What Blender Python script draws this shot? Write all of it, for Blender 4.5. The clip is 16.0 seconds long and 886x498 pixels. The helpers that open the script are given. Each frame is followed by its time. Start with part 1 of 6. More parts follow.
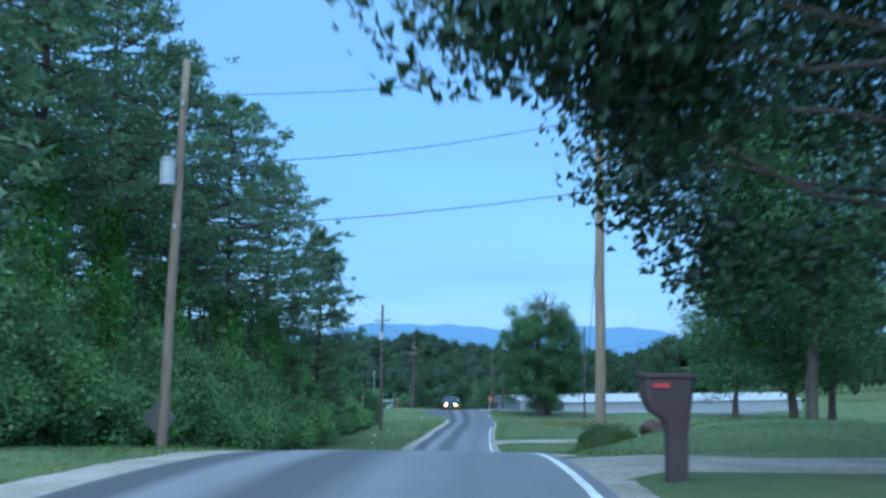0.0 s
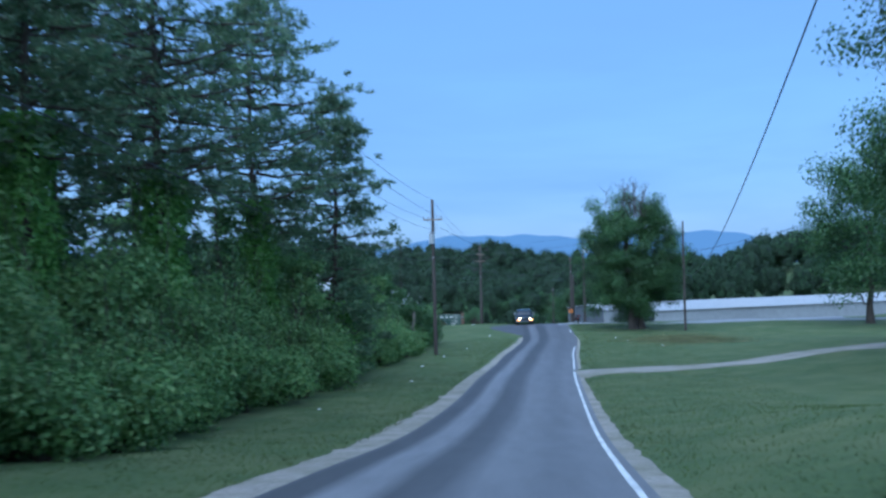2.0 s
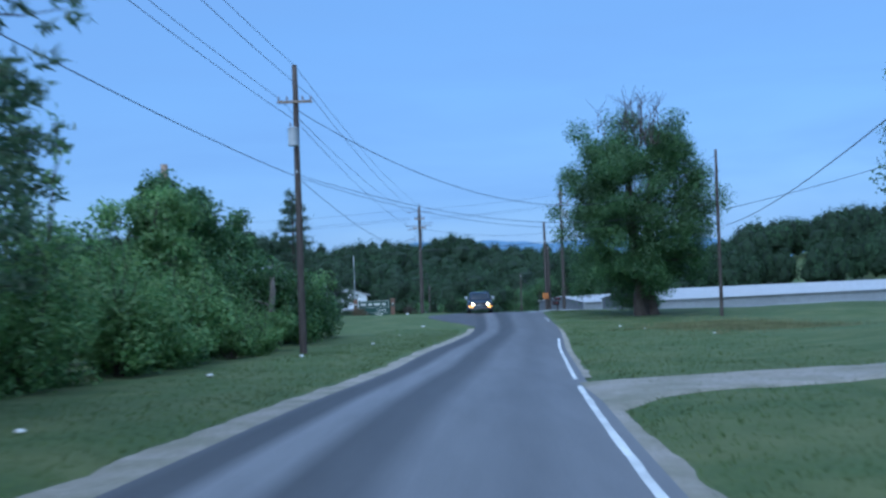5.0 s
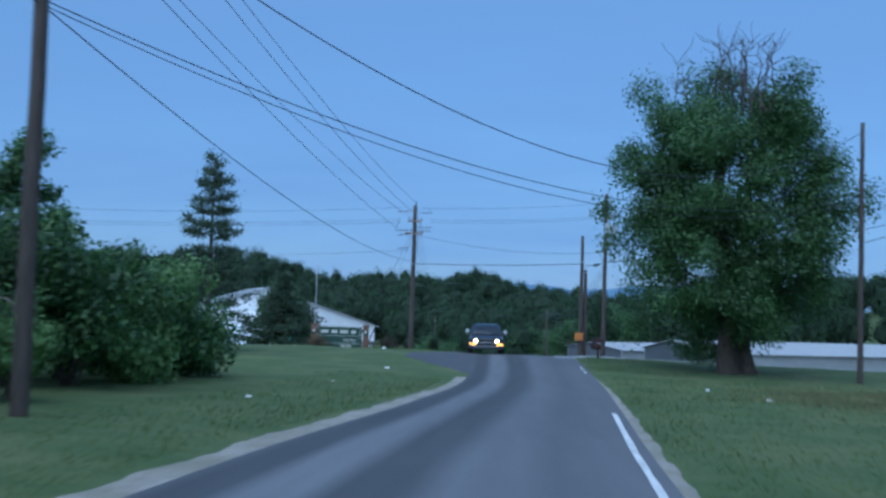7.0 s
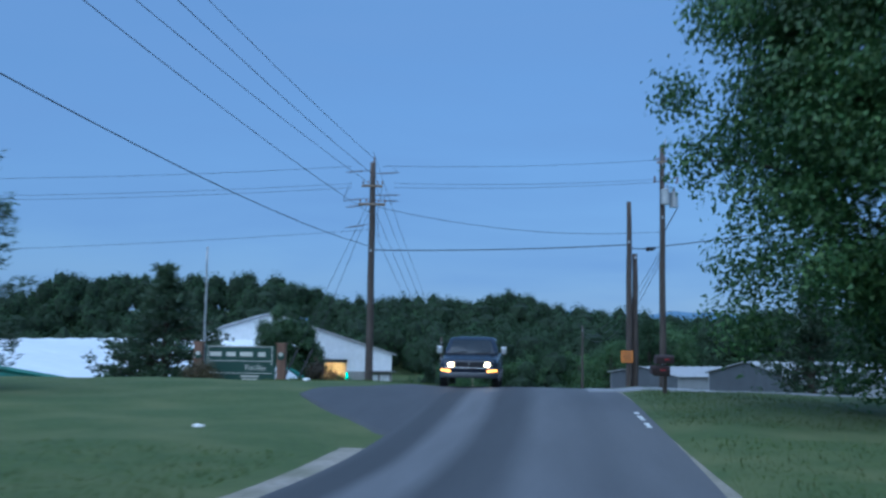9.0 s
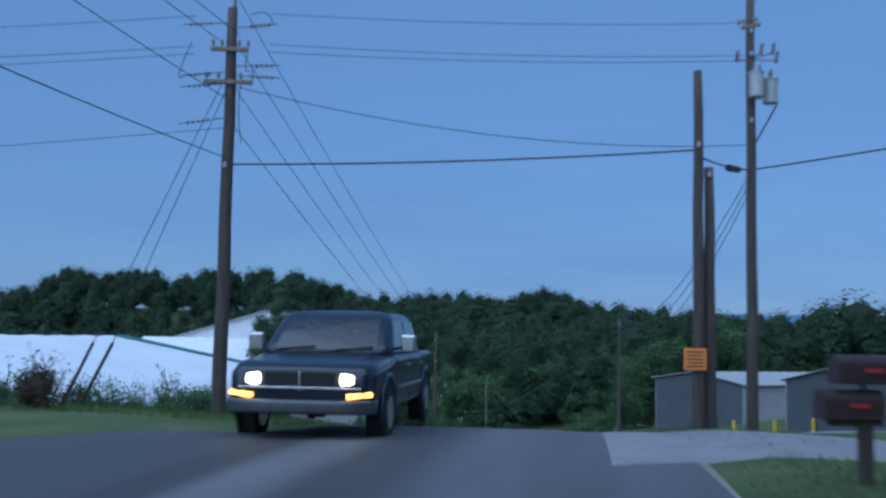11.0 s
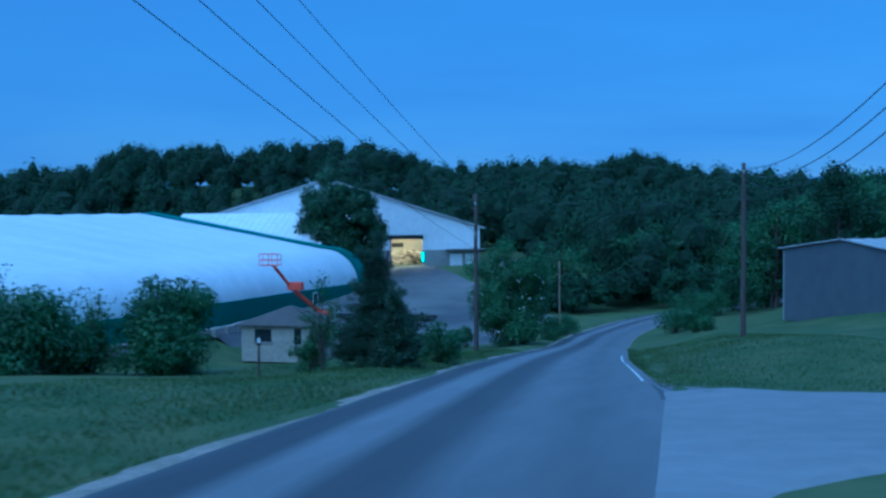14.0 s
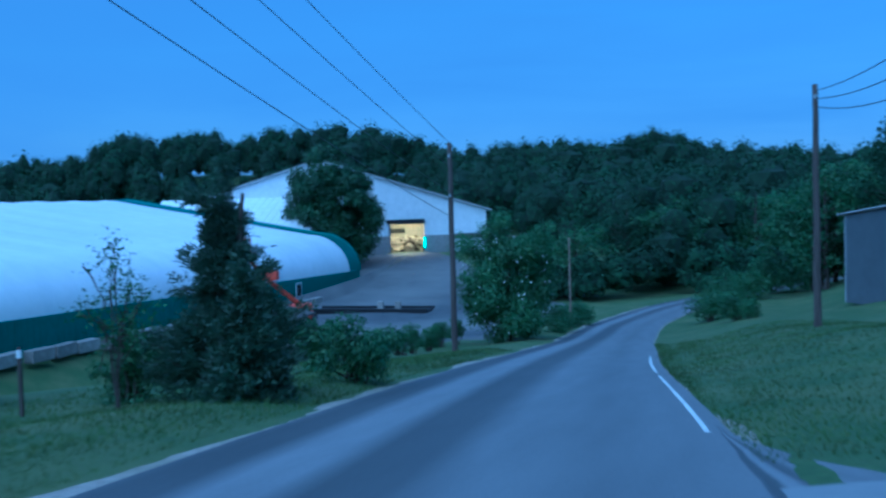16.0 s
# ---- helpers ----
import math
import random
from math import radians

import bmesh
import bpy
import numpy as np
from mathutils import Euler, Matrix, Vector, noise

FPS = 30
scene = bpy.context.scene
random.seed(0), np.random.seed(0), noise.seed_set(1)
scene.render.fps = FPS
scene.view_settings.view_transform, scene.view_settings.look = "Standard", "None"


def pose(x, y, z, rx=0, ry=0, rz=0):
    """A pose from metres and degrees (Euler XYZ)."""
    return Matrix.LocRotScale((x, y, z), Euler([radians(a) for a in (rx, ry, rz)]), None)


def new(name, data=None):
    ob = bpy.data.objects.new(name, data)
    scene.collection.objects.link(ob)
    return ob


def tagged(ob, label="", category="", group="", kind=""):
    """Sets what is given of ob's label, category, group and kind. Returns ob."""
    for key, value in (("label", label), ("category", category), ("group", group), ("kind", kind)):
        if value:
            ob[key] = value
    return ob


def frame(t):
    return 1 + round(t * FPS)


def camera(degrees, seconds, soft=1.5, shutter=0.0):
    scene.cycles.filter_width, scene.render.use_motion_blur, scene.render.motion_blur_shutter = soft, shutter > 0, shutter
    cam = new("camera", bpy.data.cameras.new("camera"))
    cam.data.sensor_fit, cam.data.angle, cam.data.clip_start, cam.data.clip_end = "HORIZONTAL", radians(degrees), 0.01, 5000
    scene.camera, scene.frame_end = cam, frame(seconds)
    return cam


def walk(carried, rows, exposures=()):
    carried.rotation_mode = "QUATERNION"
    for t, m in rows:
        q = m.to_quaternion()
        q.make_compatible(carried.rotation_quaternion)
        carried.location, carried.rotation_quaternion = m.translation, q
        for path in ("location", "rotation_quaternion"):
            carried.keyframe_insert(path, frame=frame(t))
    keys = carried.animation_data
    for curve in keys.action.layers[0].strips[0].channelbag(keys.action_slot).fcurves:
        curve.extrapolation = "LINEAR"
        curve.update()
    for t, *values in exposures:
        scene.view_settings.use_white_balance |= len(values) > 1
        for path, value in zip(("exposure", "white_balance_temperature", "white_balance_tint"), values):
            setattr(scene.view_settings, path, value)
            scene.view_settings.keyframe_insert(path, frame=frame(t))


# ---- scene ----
cam = camera(46.6, 16.0, soft=2.6, shutter=0.5)
# seconds, eye x y z, yaw, pitch, roll
PATH = [
    (0.0, 0.00, 0.00, 1.50, -0.27, 5.53, -0.61),
    (0.5, 0.33, 5.25, 1.60, 1.13, 4.34, 0.51),
    (1.0, 0.44, 10.52, 1.60, 2.42, 3.65, -0.60),
    (1.5, 0.63, 15.96, 1.35, 4.14, 1.71, 0.73),
    (2.0, 0.81, 21.43, 0.90, 3.97, 0.67, 1.44),
    (2.5, 1.01, 27.23, 0.26, 3.48, -0.14, 2.21),
    (3.0, 1.22, 33.31, -0.49, 2.52, -1.15, 2.93),
    (3.5, 1.42, 39.76, -1.24, 1.94, -1.86, 3.06),
    (4.0, 1.67, 46.33, -2.00, 2.00, 0.50, 2.81),
    (6.5, 2.86, 78.54, -4.02, 3.06, 1.56, -0.72),
    (7.0, 3.17, 84.86, -4.32, 3.71, 3.23, -1.92),
    (7.5, 3.53, 91.41, -4.62, 5.33, 4.76, -1.59),
    (8.0, 3.85, 97.94, -4.78, 5.91, 4.64, -0.92),
    (10.5, 5.53, 126.20, -5.73, 6.09, 5.09, -0.85),
    (11.0, 5.59, 131.61, -5.61, 8.24, 4.83, -1.06),
    (11.5, 5.57, 136.50, -5.46, 10.11, 4.67, -1.24),
    (12.0, 5.50, 140.75, -5.40, 11.51, 3.76, -2.69),
    (12.5, 5.55, 143.82, -5.41, 12.80, 2.12, -1.95),
    (13.0, 5.27, 147.35, -5.57, 14.37, 0.53, 0.07),
    (13.5, 5.04, 150.35, -5.81, 14.15, -1.20, 0.31),
    (14.0, 4.90, 153.50, -6.15, 13.34, -2.23, 0.43),
    (14.5, 4.67, 156.75, -6.59, 13.58, -2.74, 0.91),
    (15.0, 4.37, 159.71, -6.89, 13.23, -3.16, 1.78),
    (15.5, 4.07, 162.70, -7.16, 12.52, -3.16, 2.15),
    (16.0, 3.90, 166.29, -7.55, 14.29, -2.72, 1.65),
]
EXPOSURE = [
    (0.0, 1.7, 4500, -4), (1.0, 1.38, 4450, 0), (1.5, 1.37, 4450, 3), (2.5, 1.38, 4650, 7), (4.0, 1.36, 4550, 7), (6.5, 1.02, 4600, 4), (8.0, 0.92, 4600, 4), (10.5, 0.72, 4600, 6),
    (12.1, 0.4, 4650, 12), (12.4, 0.33, 3370, -2), (16.0, 0.65, 3400, -4),
]
walk(cam, [(t, pose(x, y, z, 90 + p, r, w)) for t, x, y, z, w, p, r in PATH], EXPOSURE)

# ---- dusk light: sun low behind the road, pale high cloud ----
world = bpy.data.worlds.new("dusk")
scene.world = world
world.use_nodes = True
wn, wl = world.node_tree.nodes, world.node_tree.links
wn.clear()
SKY_STRENGTH = 0.05
sky = wn.new("ShaderNodeTexSky")
sky.sky_type, sky.sun_disc = "NISHITA", False
sky.sun_elevation, sky.sun_rotation = radians(24.0), radians(200.0)
sky.air_density, sky.dust_density, sky.ozone_density = 1.0, 0.6, 2.0
coord = wn.new("ShaderNodeTexCoord")
stretch = wn.new("ShaderNodeMapping")
stretch.inputs["Scale"].default_value = (1.6, 1.6, 9.0)
cloud = wn.new("ShaderNodeTexNoise")
cloud.inputs["Scale"].default_value, cloud.inputs["Detail"].default_value = 2.2, 5.0
cloud.inputs["Distortion"].default_value = 0.4
band = wn.new("ShaderNodeMapRange")
band.inputs["From Min"].default_value, band.inputs["From Max"].default_value = 0.35, 0.75
band.inputs["To Min"].default_value, band.inputs["To Max"].default_value = 0.72, 0.94
veil = wn.new("ShaderNodeMixRGB")
veil.inputs["Color2"].default_value = (2.5, 3.58, 5.25, 1)
wout, wback = wn.new("ShaderNodeOutputWorld"), wn.new("ShaderNodeBackground")
wback.inputs["Strength"].default_value = SKY_STRENGTH
wl.new(coord.outputs["Generated"], stretch.inputs["Vector"])
wl.new(stretch.outputs["Vector"], cloud.inputs["Vector"])
wl.new(cloud.outputs["Fac"], band.inputs["Value"])
wl.new(band.outputs["Result"], veil.inputs["Fac"])
wl.new(sky.outputs["Color"], veil.inputs["Color1"])
wl.new(veil.outputs["Color"], wback.inputs["Color"])
wl.new(wback.outputs["Background"], wout.inputs["Surface"])
sun = new("sun", bpy.data.lights.new("sun", "SUN"))
sun.data.energy, sun.data.angle, sun.data.color = 1.66, radians(100), (1.0, 0.97, 0.93)
sun.rotation_euler = (radians(38), 0, radians(-20))


# ---- materials ----
def nodes_of(name):
    m = bpy.data.materials.new(name)
    m.use_nodes = True
    t = m.node_tree
    return m, t.nodes, t.links, t.nodes["Principled BSDF"]


def surface(name, low, high, scale=4.0, rough=0.8, metal=0.0, bump=0.2, bump_scale=None, detail=6.0, stretch=(1, 1, 1), third=None, piece=0.0, wide=0.3):
    """Two colours mixed by fine noise, a broad stain over them, and a fine relief."""
    m, n, l, b = nodes_of(name)
    co = n.new("ShaderNodeTexCoord")
    mp = n.new("ShaderNodeMapping")
    mp.inputs["Scale"].default_value = stretch
    l.new(co.outputs["Object"], mp.inputs["Vector"])
    fine = n.new("ShaderNodeTexNoise")
    fine.inputs["Scale"].default_value, fine.inputs["Detail"].default_value = scale, detail
    fine.inputs["Roughness"].default_value = 0.65
    l.new(mp.outputs["Vector"], fine.inputs["Vector"])
    ramp = n.new("ShaderNodeValToRGB")
    ramp.color_ramp.elements[0].position, ramp.color_ramp.elements[1].position = 0.32, 0.68
    ramp.color_ramp.elements[0].color, ramp.color_ramp.elements[1].color = (*low, 1), (*high, 1)
    l.new(fine.outputs["Fac"], ramp.inputs["Fac"])
    broad = n.new("ShaderNodeTexNoise")
    broad.inputs["Scale"].default_value, broad.inputs["Detail"].default_value = scale * 0.09, 3.0
    l.new(mp.outputs["Vector"], broad.inputs["Vector"])
    mix = n.new("ShaderNodeMixRGB")
    mix.blend_type = "MIX"
    spread = n.new("ShaderNodeMapRange")
    spread.inputs["From Min"].default_value, spread.inputs["From Max"].default_value = 0.4, 0.7
    spread.inputs["To Max"].default_value = wide * 2 if third else wide
    l.new(broad.outputs["Fac"], spread.inputs["Value"])
    l.new(spread.outputs["Result"], mix.inputs["Fac"])
    l.new(ramp.outputs["Color"], mix.inputs["Color1"])
    mix.inputs["Color2"].default_value = (*(third or [c * 0.6 for c in low]), 1)
    last = mix.outputs["Color"]
    if piece:
        info = n.new("ShaderNodeObjectInfo")
        shade = n.new("ShaderNodeHueSaturation")
        rng = n.new("ShaderNodeMapRange")
        rng.inputs["To Min"].default_value, rng.inputs["To Max"].default_value = 1 - piece, 1 + piece
        l.new(info.outputs["Random"], rng.inputs["Value"])
        l.new(rng.outputs["Result"], shade.inputs["Value"])
        l.new(last, shade.inputs["Color"])
        last = shade.outputs["Color"]
    l.new(last, b.inputs["Base Color"])
    b.inputs["Roughness"].default_value, b.inputs["Metallic"].default_value = rough, metal
    if bump:
        bp = n.new("ShaderNodeBump")
        bp.inputs["Strength"].default_value, bp.inputs["Distance"].default_value = bump, 0.03
        if bump_scale:
            rel = n.new("ShaderNodeTexNoise")
            rel.inputs["Scale"].default_value, rel.inputs["Detail"].default_value = bump_scale, 4.0
            l.new(mp.outputs["Vector"], rel.inputs["Vector"])
            l.new(rel.outputs["Fac"], bp.inputs["Height"])
        else:
            l.new(fine.outputs["Fac"], bp.inputs["Height"])
        l.new(bp.outputs["Normal"], b.inputs["Normal"])
    return m


def leafage(name, dark, light, warm, through_light=0.35, rough=0.55, patch=0.5, spread=0.33):
    """Leaves: every leaf of its own shade, some light passing through."""
    m, n, l, b = nodes_of(name)
    geo = n.new("ShaderNodeNewGeometry")
    ramp = n.new("ShaderNodeValToRGB")
    ramp.color_ramp.elements[0].color, ramp.color_ramp.elements[1].color = (*dark, 1), (*warm, 1)
    mid = ramp.color_ramp.elements.new(0.6)
    mid.color = (*light, 1)
    l.new(geo.outputs["Random Per Island"], ramp.inputs["Fac"])
    co = n.new("ShaderNodeTexCoord")
    broad = n.new("ShaderNodeTexNoise")
    broad.inputs["Scale"].default_value, broad.inputs["Detail"].default_value = patch, 3.0
    l.new(co.outputs["Object"], broad.inputs["Vector"])
    hue = n.new("ShaderNodeHueSaturation")
    rng = n.new("ShaderNodeMapRange")
    rng.inputs["From Min"].default_value, rng.inputs["From Max"].default_value = 0.3, 0.7
    rng.inputs["To Min"].default_value, rng.inputs["To Max"].default_value = 1 - spread, 1 + spread
    l.new(broad.outputs["Fac"], rng.inputs["Value"])
    l.new(rng.outputs["Result"], hue.inputs["Value"])
    l.new(ramp.outputs["Color"], hue.inputs["Color"])
    l.new(hue.outputs["Color"], b.inputs["Base Color"])
    b.inputs["Roughness"].default_value = rough
    tr = n.new("ShaderNodeBsdfTranslucent")
    l.new(hue.outputs["Color"], tr.inputs["Color"])
    mix = n.new("ShaderNodeMixShader")
    mix.inputs["Fac"].default_value = through_light
    l.new(b.outputs["BSDF"], mix.inputs[1])
    l.new(tr.outputs["BSDF"], mix.inputs[2])
    l.new(mix.outputs["Shader"], n["Material Output"].inputs["Surface"])
    return m


def glow(name, colour, strength):
    m, n, l, b = nodes_of(name)
    b.inputs["Base Color"].default_value = (*colour, 1)
    b.inputs["Emission Color"].default_value, b.inputs["Emission Strength"].default_value = (*colour, 1), strength
    return m


def plain(name, colour, rough=0.5, metal=0.0, var=0.12):
    return surface(name, [c * (1 - var) for c in colour], [min(1, c * (1 + var)) for c in colour], scale=9, rough=rough, metal=metal, bump=0.05)


M_GRASS = surface("mown_grass", (0.036, 0.063, 0.014), (0.068, 0.104, 0.023), scale=6, rough=0.95, bump=0.45, bump_scale=26, detail=9, third=(0.095, 0.114, 0.036), wide=0.5)
M_BLADES = leafage("grass_blades", (0.06, 0.10, 0.034), (0.11, 0.165, 0.06), (0.20, 0.21, 0.10), 0.45)
M_YARD = surface("yard_asphalt", (0.05, 0.05, 0.053), (0.085, 0.085, 0.088), scale=0.9, rough=0.85, bump=0.2, bump_scale=20, third=(0.16, 0.155, 0.145), wide=0.5)
M_STRAW = leafage("dry_blades", (0.13, 0.14, 0.06), (0.20, 0.20, 0.09), (0.27, 0.25, 0.13), 0.45, 0.9)
M_TUFT = leafage("verge_blades", (0.058, 0.096, 0.023), (0.092, 0.14, 0.036), (0.15, 0.17, 0.06), 0.5, 0.9)
M_GRAVEL = surface("gravel", (0.21, 0.19, 0.16), (0.38, 0.345, 0.295), scale=9, rough=0.95, bump=0.7, bump_scale=40, third=(0.15, 0.15, 0.095), wide=0.35)
M_CONCRETE = surface("worn_concrete", (0.22, 0.215, 0.20), (0.31, 0.30, 0.285), scale=3, rough=0.9, bump=0.06, bump_scale=60)
M_APRON = surface("apron_concrete", (0.20, 0.203, 0.21), (0.265, 0.268, 0.27), scale=1.5, rough=0.85, bump=0.05, bump_scale=60, third=(0.17, 0.17, 0.175))
M_LINE = surface("road_paint", (0.55, 0.55, 0.53), (0.75, 0.75, 0.73), scale=12, rough=0.7, bump=0.2, third=(0.3, 0.3, 0.3), wide=0.3)
M_POLE = surface("weathered_pole", (0.14, 0.105, 0.075), (0.27, 0.21, 0.155), scale=16, rough=0.9, bump=0.5, stretch=(1, 1, 0.08))
M_POLE_DARK = surface("creosoted_pole", (0.04, 0.031, 0.026), (0.09, 0.072, 0.06), scale=16, rough=0.85, bump=0.5, stretch=(1, 1, 0.08))
M_BARK = surface("bark", (0.035, 0.028, 0.022), (0.09, 0.073, 0.058), scale=9, rough=0.95, bump=1.0, stretch=(1, 1, 0.25))
M_WIRE = plain("cable_black", (0.02, 0.02, 0.022), 0.6)
M_STEEL = plain("galvanised_steel", (0.38, 0.39, 0.40), 0.45, 0.7)
M_PORCELAIN = plain("insulator_porcelain", (0.13, 0.10, 0.09), 0.25)
M_CAN = plain("transformer_paint", (0.36, 0.38, 0.39), 0.45)
M_MEMBRANE = surface("white_membrane", (0.70, 0.72, 0.73), (0.80, 0.81, 0.82), scale=0.8, rough=0.45, bump=0.12, bump_scale=1.2, third=(0.58, 0.61, 0.62), wide=0.2)
M_SHEET_WHITE = surface("white_metal_sheet", (0.62, 0.64, 0.65), (0.76, 0.77, 0.78), scale=1.2, rough=0.5, bump=0.05, third=(0.5, 0.5, 0.48), wide=0.2)
M_SHEET_GREEN = surface("green_metal_sheet", (0.015, 0.11, 0.085), (0.025, 0.15, 0.12), scale=1.5, rough=0.5, bump=0.05)
M_SHEET_GREY = surface("grey_metal_sheet", (0.16, 0.165, 0.17), (0.21, 0.215, 0.22), scale=1.0, rough=0.5, bump=0.05)
M_SHED = surface("slate_metal_sheet", (0.075, 0.08, 0.088), (0.105, 0.11, 0.12), scale=1.0, rough=0.5, bump=0.05)
M_SHEET_PALE = surface("pale_metal_sheet", (0.25, 0.255, 0.26), (0.32, 0.325, 0.33), scale=1.0, rough=0.55, bump=0.05)
M_ROOF_PALE = surface("pale_metal_roof", (0.29, 0.295, 0.30), (0.38, 0.385, 0.39), scale=1.2, rough=0.45, bump=0.08, third=(0.36, 0.35, 0.34), wide=0.3)
M_BLOCK = surface("cream_block_wall", (0.25, 0.23, 0.18), (0.37, 0.34, 0.28), scale=3, rough=0.9, bump=0.3)
M_SHINGLE = surface("dark_shingle", (0.06, 0.055, 0.05), (0.12, 0.11, 0.10), scale=10, rough=0.95, bump=0.5)
M_BLOSSOM = plain("white_petals", (0.45, 0.46, 0.40), 0.7)
M_DARK = plain("dark_void", (0.012, 0.012, 0.014), 0.8)
M_GLASS_DARK = plain("dark_window_glass", (0.02, 0.025, 0.03), 0.08)
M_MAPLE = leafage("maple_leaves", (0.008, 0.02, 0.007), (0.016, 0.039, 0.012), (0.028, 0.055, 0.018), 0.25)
M_OAK = leafage("broad_leaves", (0.03, 0.072, 0.021), (0.062, 0.13, 0.038), (0.11, 0.18, 0.055), 0.4)
M_VINE = leafage("vine_leaves", (0.08, 0.18, 0.03), (0.14, 0.29, 0.05), (0.20, 0.35, 0.08), 0.45)
M_BUSH = leafage("undergrowth_leaves", (0.04, 0.09, 0.032), (0.075, 0.145, 0.047), (0.12, 0.19, 0.065), 0.4)
M_UNDER = leafage("thicket_leaves", (0.09, 0.176, 0.055), (0.16, 0.275, 0.086), (0.23, 0.33, 0.115), 0.5)
M_PINE = leafage("pine_needles", (0.072, 0.132, 0.066), (0.124, 0.20, 0.095), (0.18, 0.225, 0.123), 0.42)
M_CEDAR = leafage("cedar_needles", (0.032, 0.058, 0.032), (0.056, 0.092, 0.048), (0.08, 0.112, 0.058), 0.35)
M_DARKLEAF = leafage("dark_broad_leaves", (0.022, 0.05, 0.018), (0.042, 0.086, 0.028), (0.07, 0.115, 0.04), 0.3)
# near-black crown cores: the shade behind the leaves is put into this colour
M_HEART = surface("shaded_core", (0.009, 0.02, 0.008), (0.018, 0.036, 0.013), scale=1.3, rough=0.95, bump=1.0)
M_FOREST = leafage("forest_leaves", (0.015, 0.036, 0.013), (0.026, 0.054, 0.019), (0.032, 0.062, 0.022), 0.2, 0.95, patch=0.13, spread=0.45)


def road_material():
    """Old asphalt: pale aggregate, darker sealed wheel lines, patches and fine cracks."""
    m, n, l, b = nodes_of("old_asphalt")
    co = n.new("ShaderNodeUVMap")
    ob = n.new("ShaderNodeTexCoord")
    sep = n.new("ShaderNodeSeparateXYZ")
    l.new(co.outputs["UV"], sep.inputs["Vector"])
    ramp = n.new("ShaderNodeValToRGB")
    e = ramp.color_ramp.elements
    e[0].position, e[1].position = 0.0, 1.0
    e[0].color, e[1].color = (0.085, 0.085, 0.09, 1), (0.14, 0.14, 0.145, 1)
    for at, c in ((0.04, 0.058), (0.12, 0.064), (0.18, 0.175), (0.27, 0.165), (0.34, 0.064), (0.45, 0.074), (0.54, 0.15), (0.64, 0.14), (0.74, 0.118), (0.86, 0.14)):
        k = e.new(at)
        k.color = (c, c, c * 1.04, 1)
    along = n.new("ShaderNodeMapping")
    along.inputs["Scale"].default_value = (1.0, 0.1, 1.0)
    l.new(ob.outputs["Object"], along.inputs["Vector"])
    wob = n.new("ShaderNodeTexNoise")
    wob.inputs["Scale"].default_value, wob.inputs["Detail"].default_value = 0.35, 4.0
    l.new(along.outputs["Vector"], wob.inputs["Vector"])
    add = n.new("ShaderNodeMath")
    add.operation = "MULTIPLY_ADD"
    add.inputs[1].default_value = 0.08
    l.new(wob.outputs["Fac"], add.inputs[0])
    sub = n.new("ShaderNodeMath")
    sub.operation = "SUBTRACT"
    sub.inputs[1].default_value = 0.04
    l.new(sep.outputs["X"], sub.inputs[0])
    l.new(sub.outputs["Value"], add.inputs[2])
    l.new(add.outputs["Value"], ramp.inputs["Fac"])
    grain = n.new("ShaderNodeTexNoise")
    grain.inputs["Scale"].default_value, grain.inputs["Detail"].default_value = 30.0, 5.0
    l.new(ob.outputs["Object"], grain.inputs["Vector"])
    patch = n.new("ShaderNodeTexNoise")
    patch.inputs["Scale"].default_value, patch.inputs["Detail"].default_value = 2.2, 5.0
    l.new(along.outputs["Vector"], patch.inputs["Vector"])
    mul = n.new("ShaderNodeMath")
    mul.operation = "ADD"
    l.new(grain.outputs["Fac"], mul.inputs[0])
    l.new(patch.outputs["Fac"], mul.inputs[1])
    rng = n.new("ShaderNodeMapRange")
    rng.inputs["From Min"].default_value, rng.inputs["From Max"].default_value = 0.6, 1.4
    rng.inputs["To Min"].default_value, rng.inputs["To Max"].default_value = 0.8, 1.2
    l.new(mul.outputs["Value"], rng.inputs["Value"])
    # colour taken down to 0.7 over the crest stretch, with ragged ends
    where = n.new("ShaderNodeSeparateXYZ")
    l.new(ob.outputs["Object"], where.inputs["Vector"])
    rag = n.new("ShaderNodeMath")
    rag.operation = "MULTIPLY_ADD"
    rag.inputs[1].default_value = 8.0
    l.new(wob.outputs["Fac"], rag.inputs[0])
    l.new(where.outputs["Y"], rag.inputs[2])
    crest_tone = n.new("ShaderNodeValToRGB")
    crest_tone.color_ramp.elements[0].position, crest_tone.color_ramp.elements[1].position = 0.40, 0.86
    crest_tone.color_ramp.elements[0].color = crest_tone.color_ramp.elements[1].color = (1, 1, 1, 1)
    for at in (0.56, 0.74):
        crest_tone.color_ramp.elements.new(at).color = (0.7, 0.7, 0.7, 1)
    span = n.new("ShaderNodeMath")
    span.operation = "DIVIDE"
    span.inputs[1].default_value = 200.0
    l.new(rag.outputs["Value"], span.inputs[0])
    l.new(span.outputs["Value"], crest_tone.inputs["Fac"])
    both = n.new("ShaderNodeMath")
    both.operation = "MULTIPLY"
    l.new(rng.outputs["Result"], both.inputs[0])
    l.new(crest_tone.outputs["Color"], both.inputs[1])
    hs = n.new("ShaderNodeHueSaturation")
    l.new(both.outputs["Value"], hs.inputs["Value"])
    l.new(ramp.outputs["Color"], hs.inputs["Color"])
    l.new(hs.outputs["Color"], b.inputs["Base Color"])
    b.inputs["Roughness"].default_value = 0.72
    bp = n.new("ShaderNodeBump")
    bp.inputs["Strength"].default_value, bp.inputs["Distance"].default_value = 0.35, 0.01
    l.new(grain.outputs["Fac"], bp.inputs["Height"])
    l.new(bp.outputs["Normal"], b.inputs["Normal"])
    return m


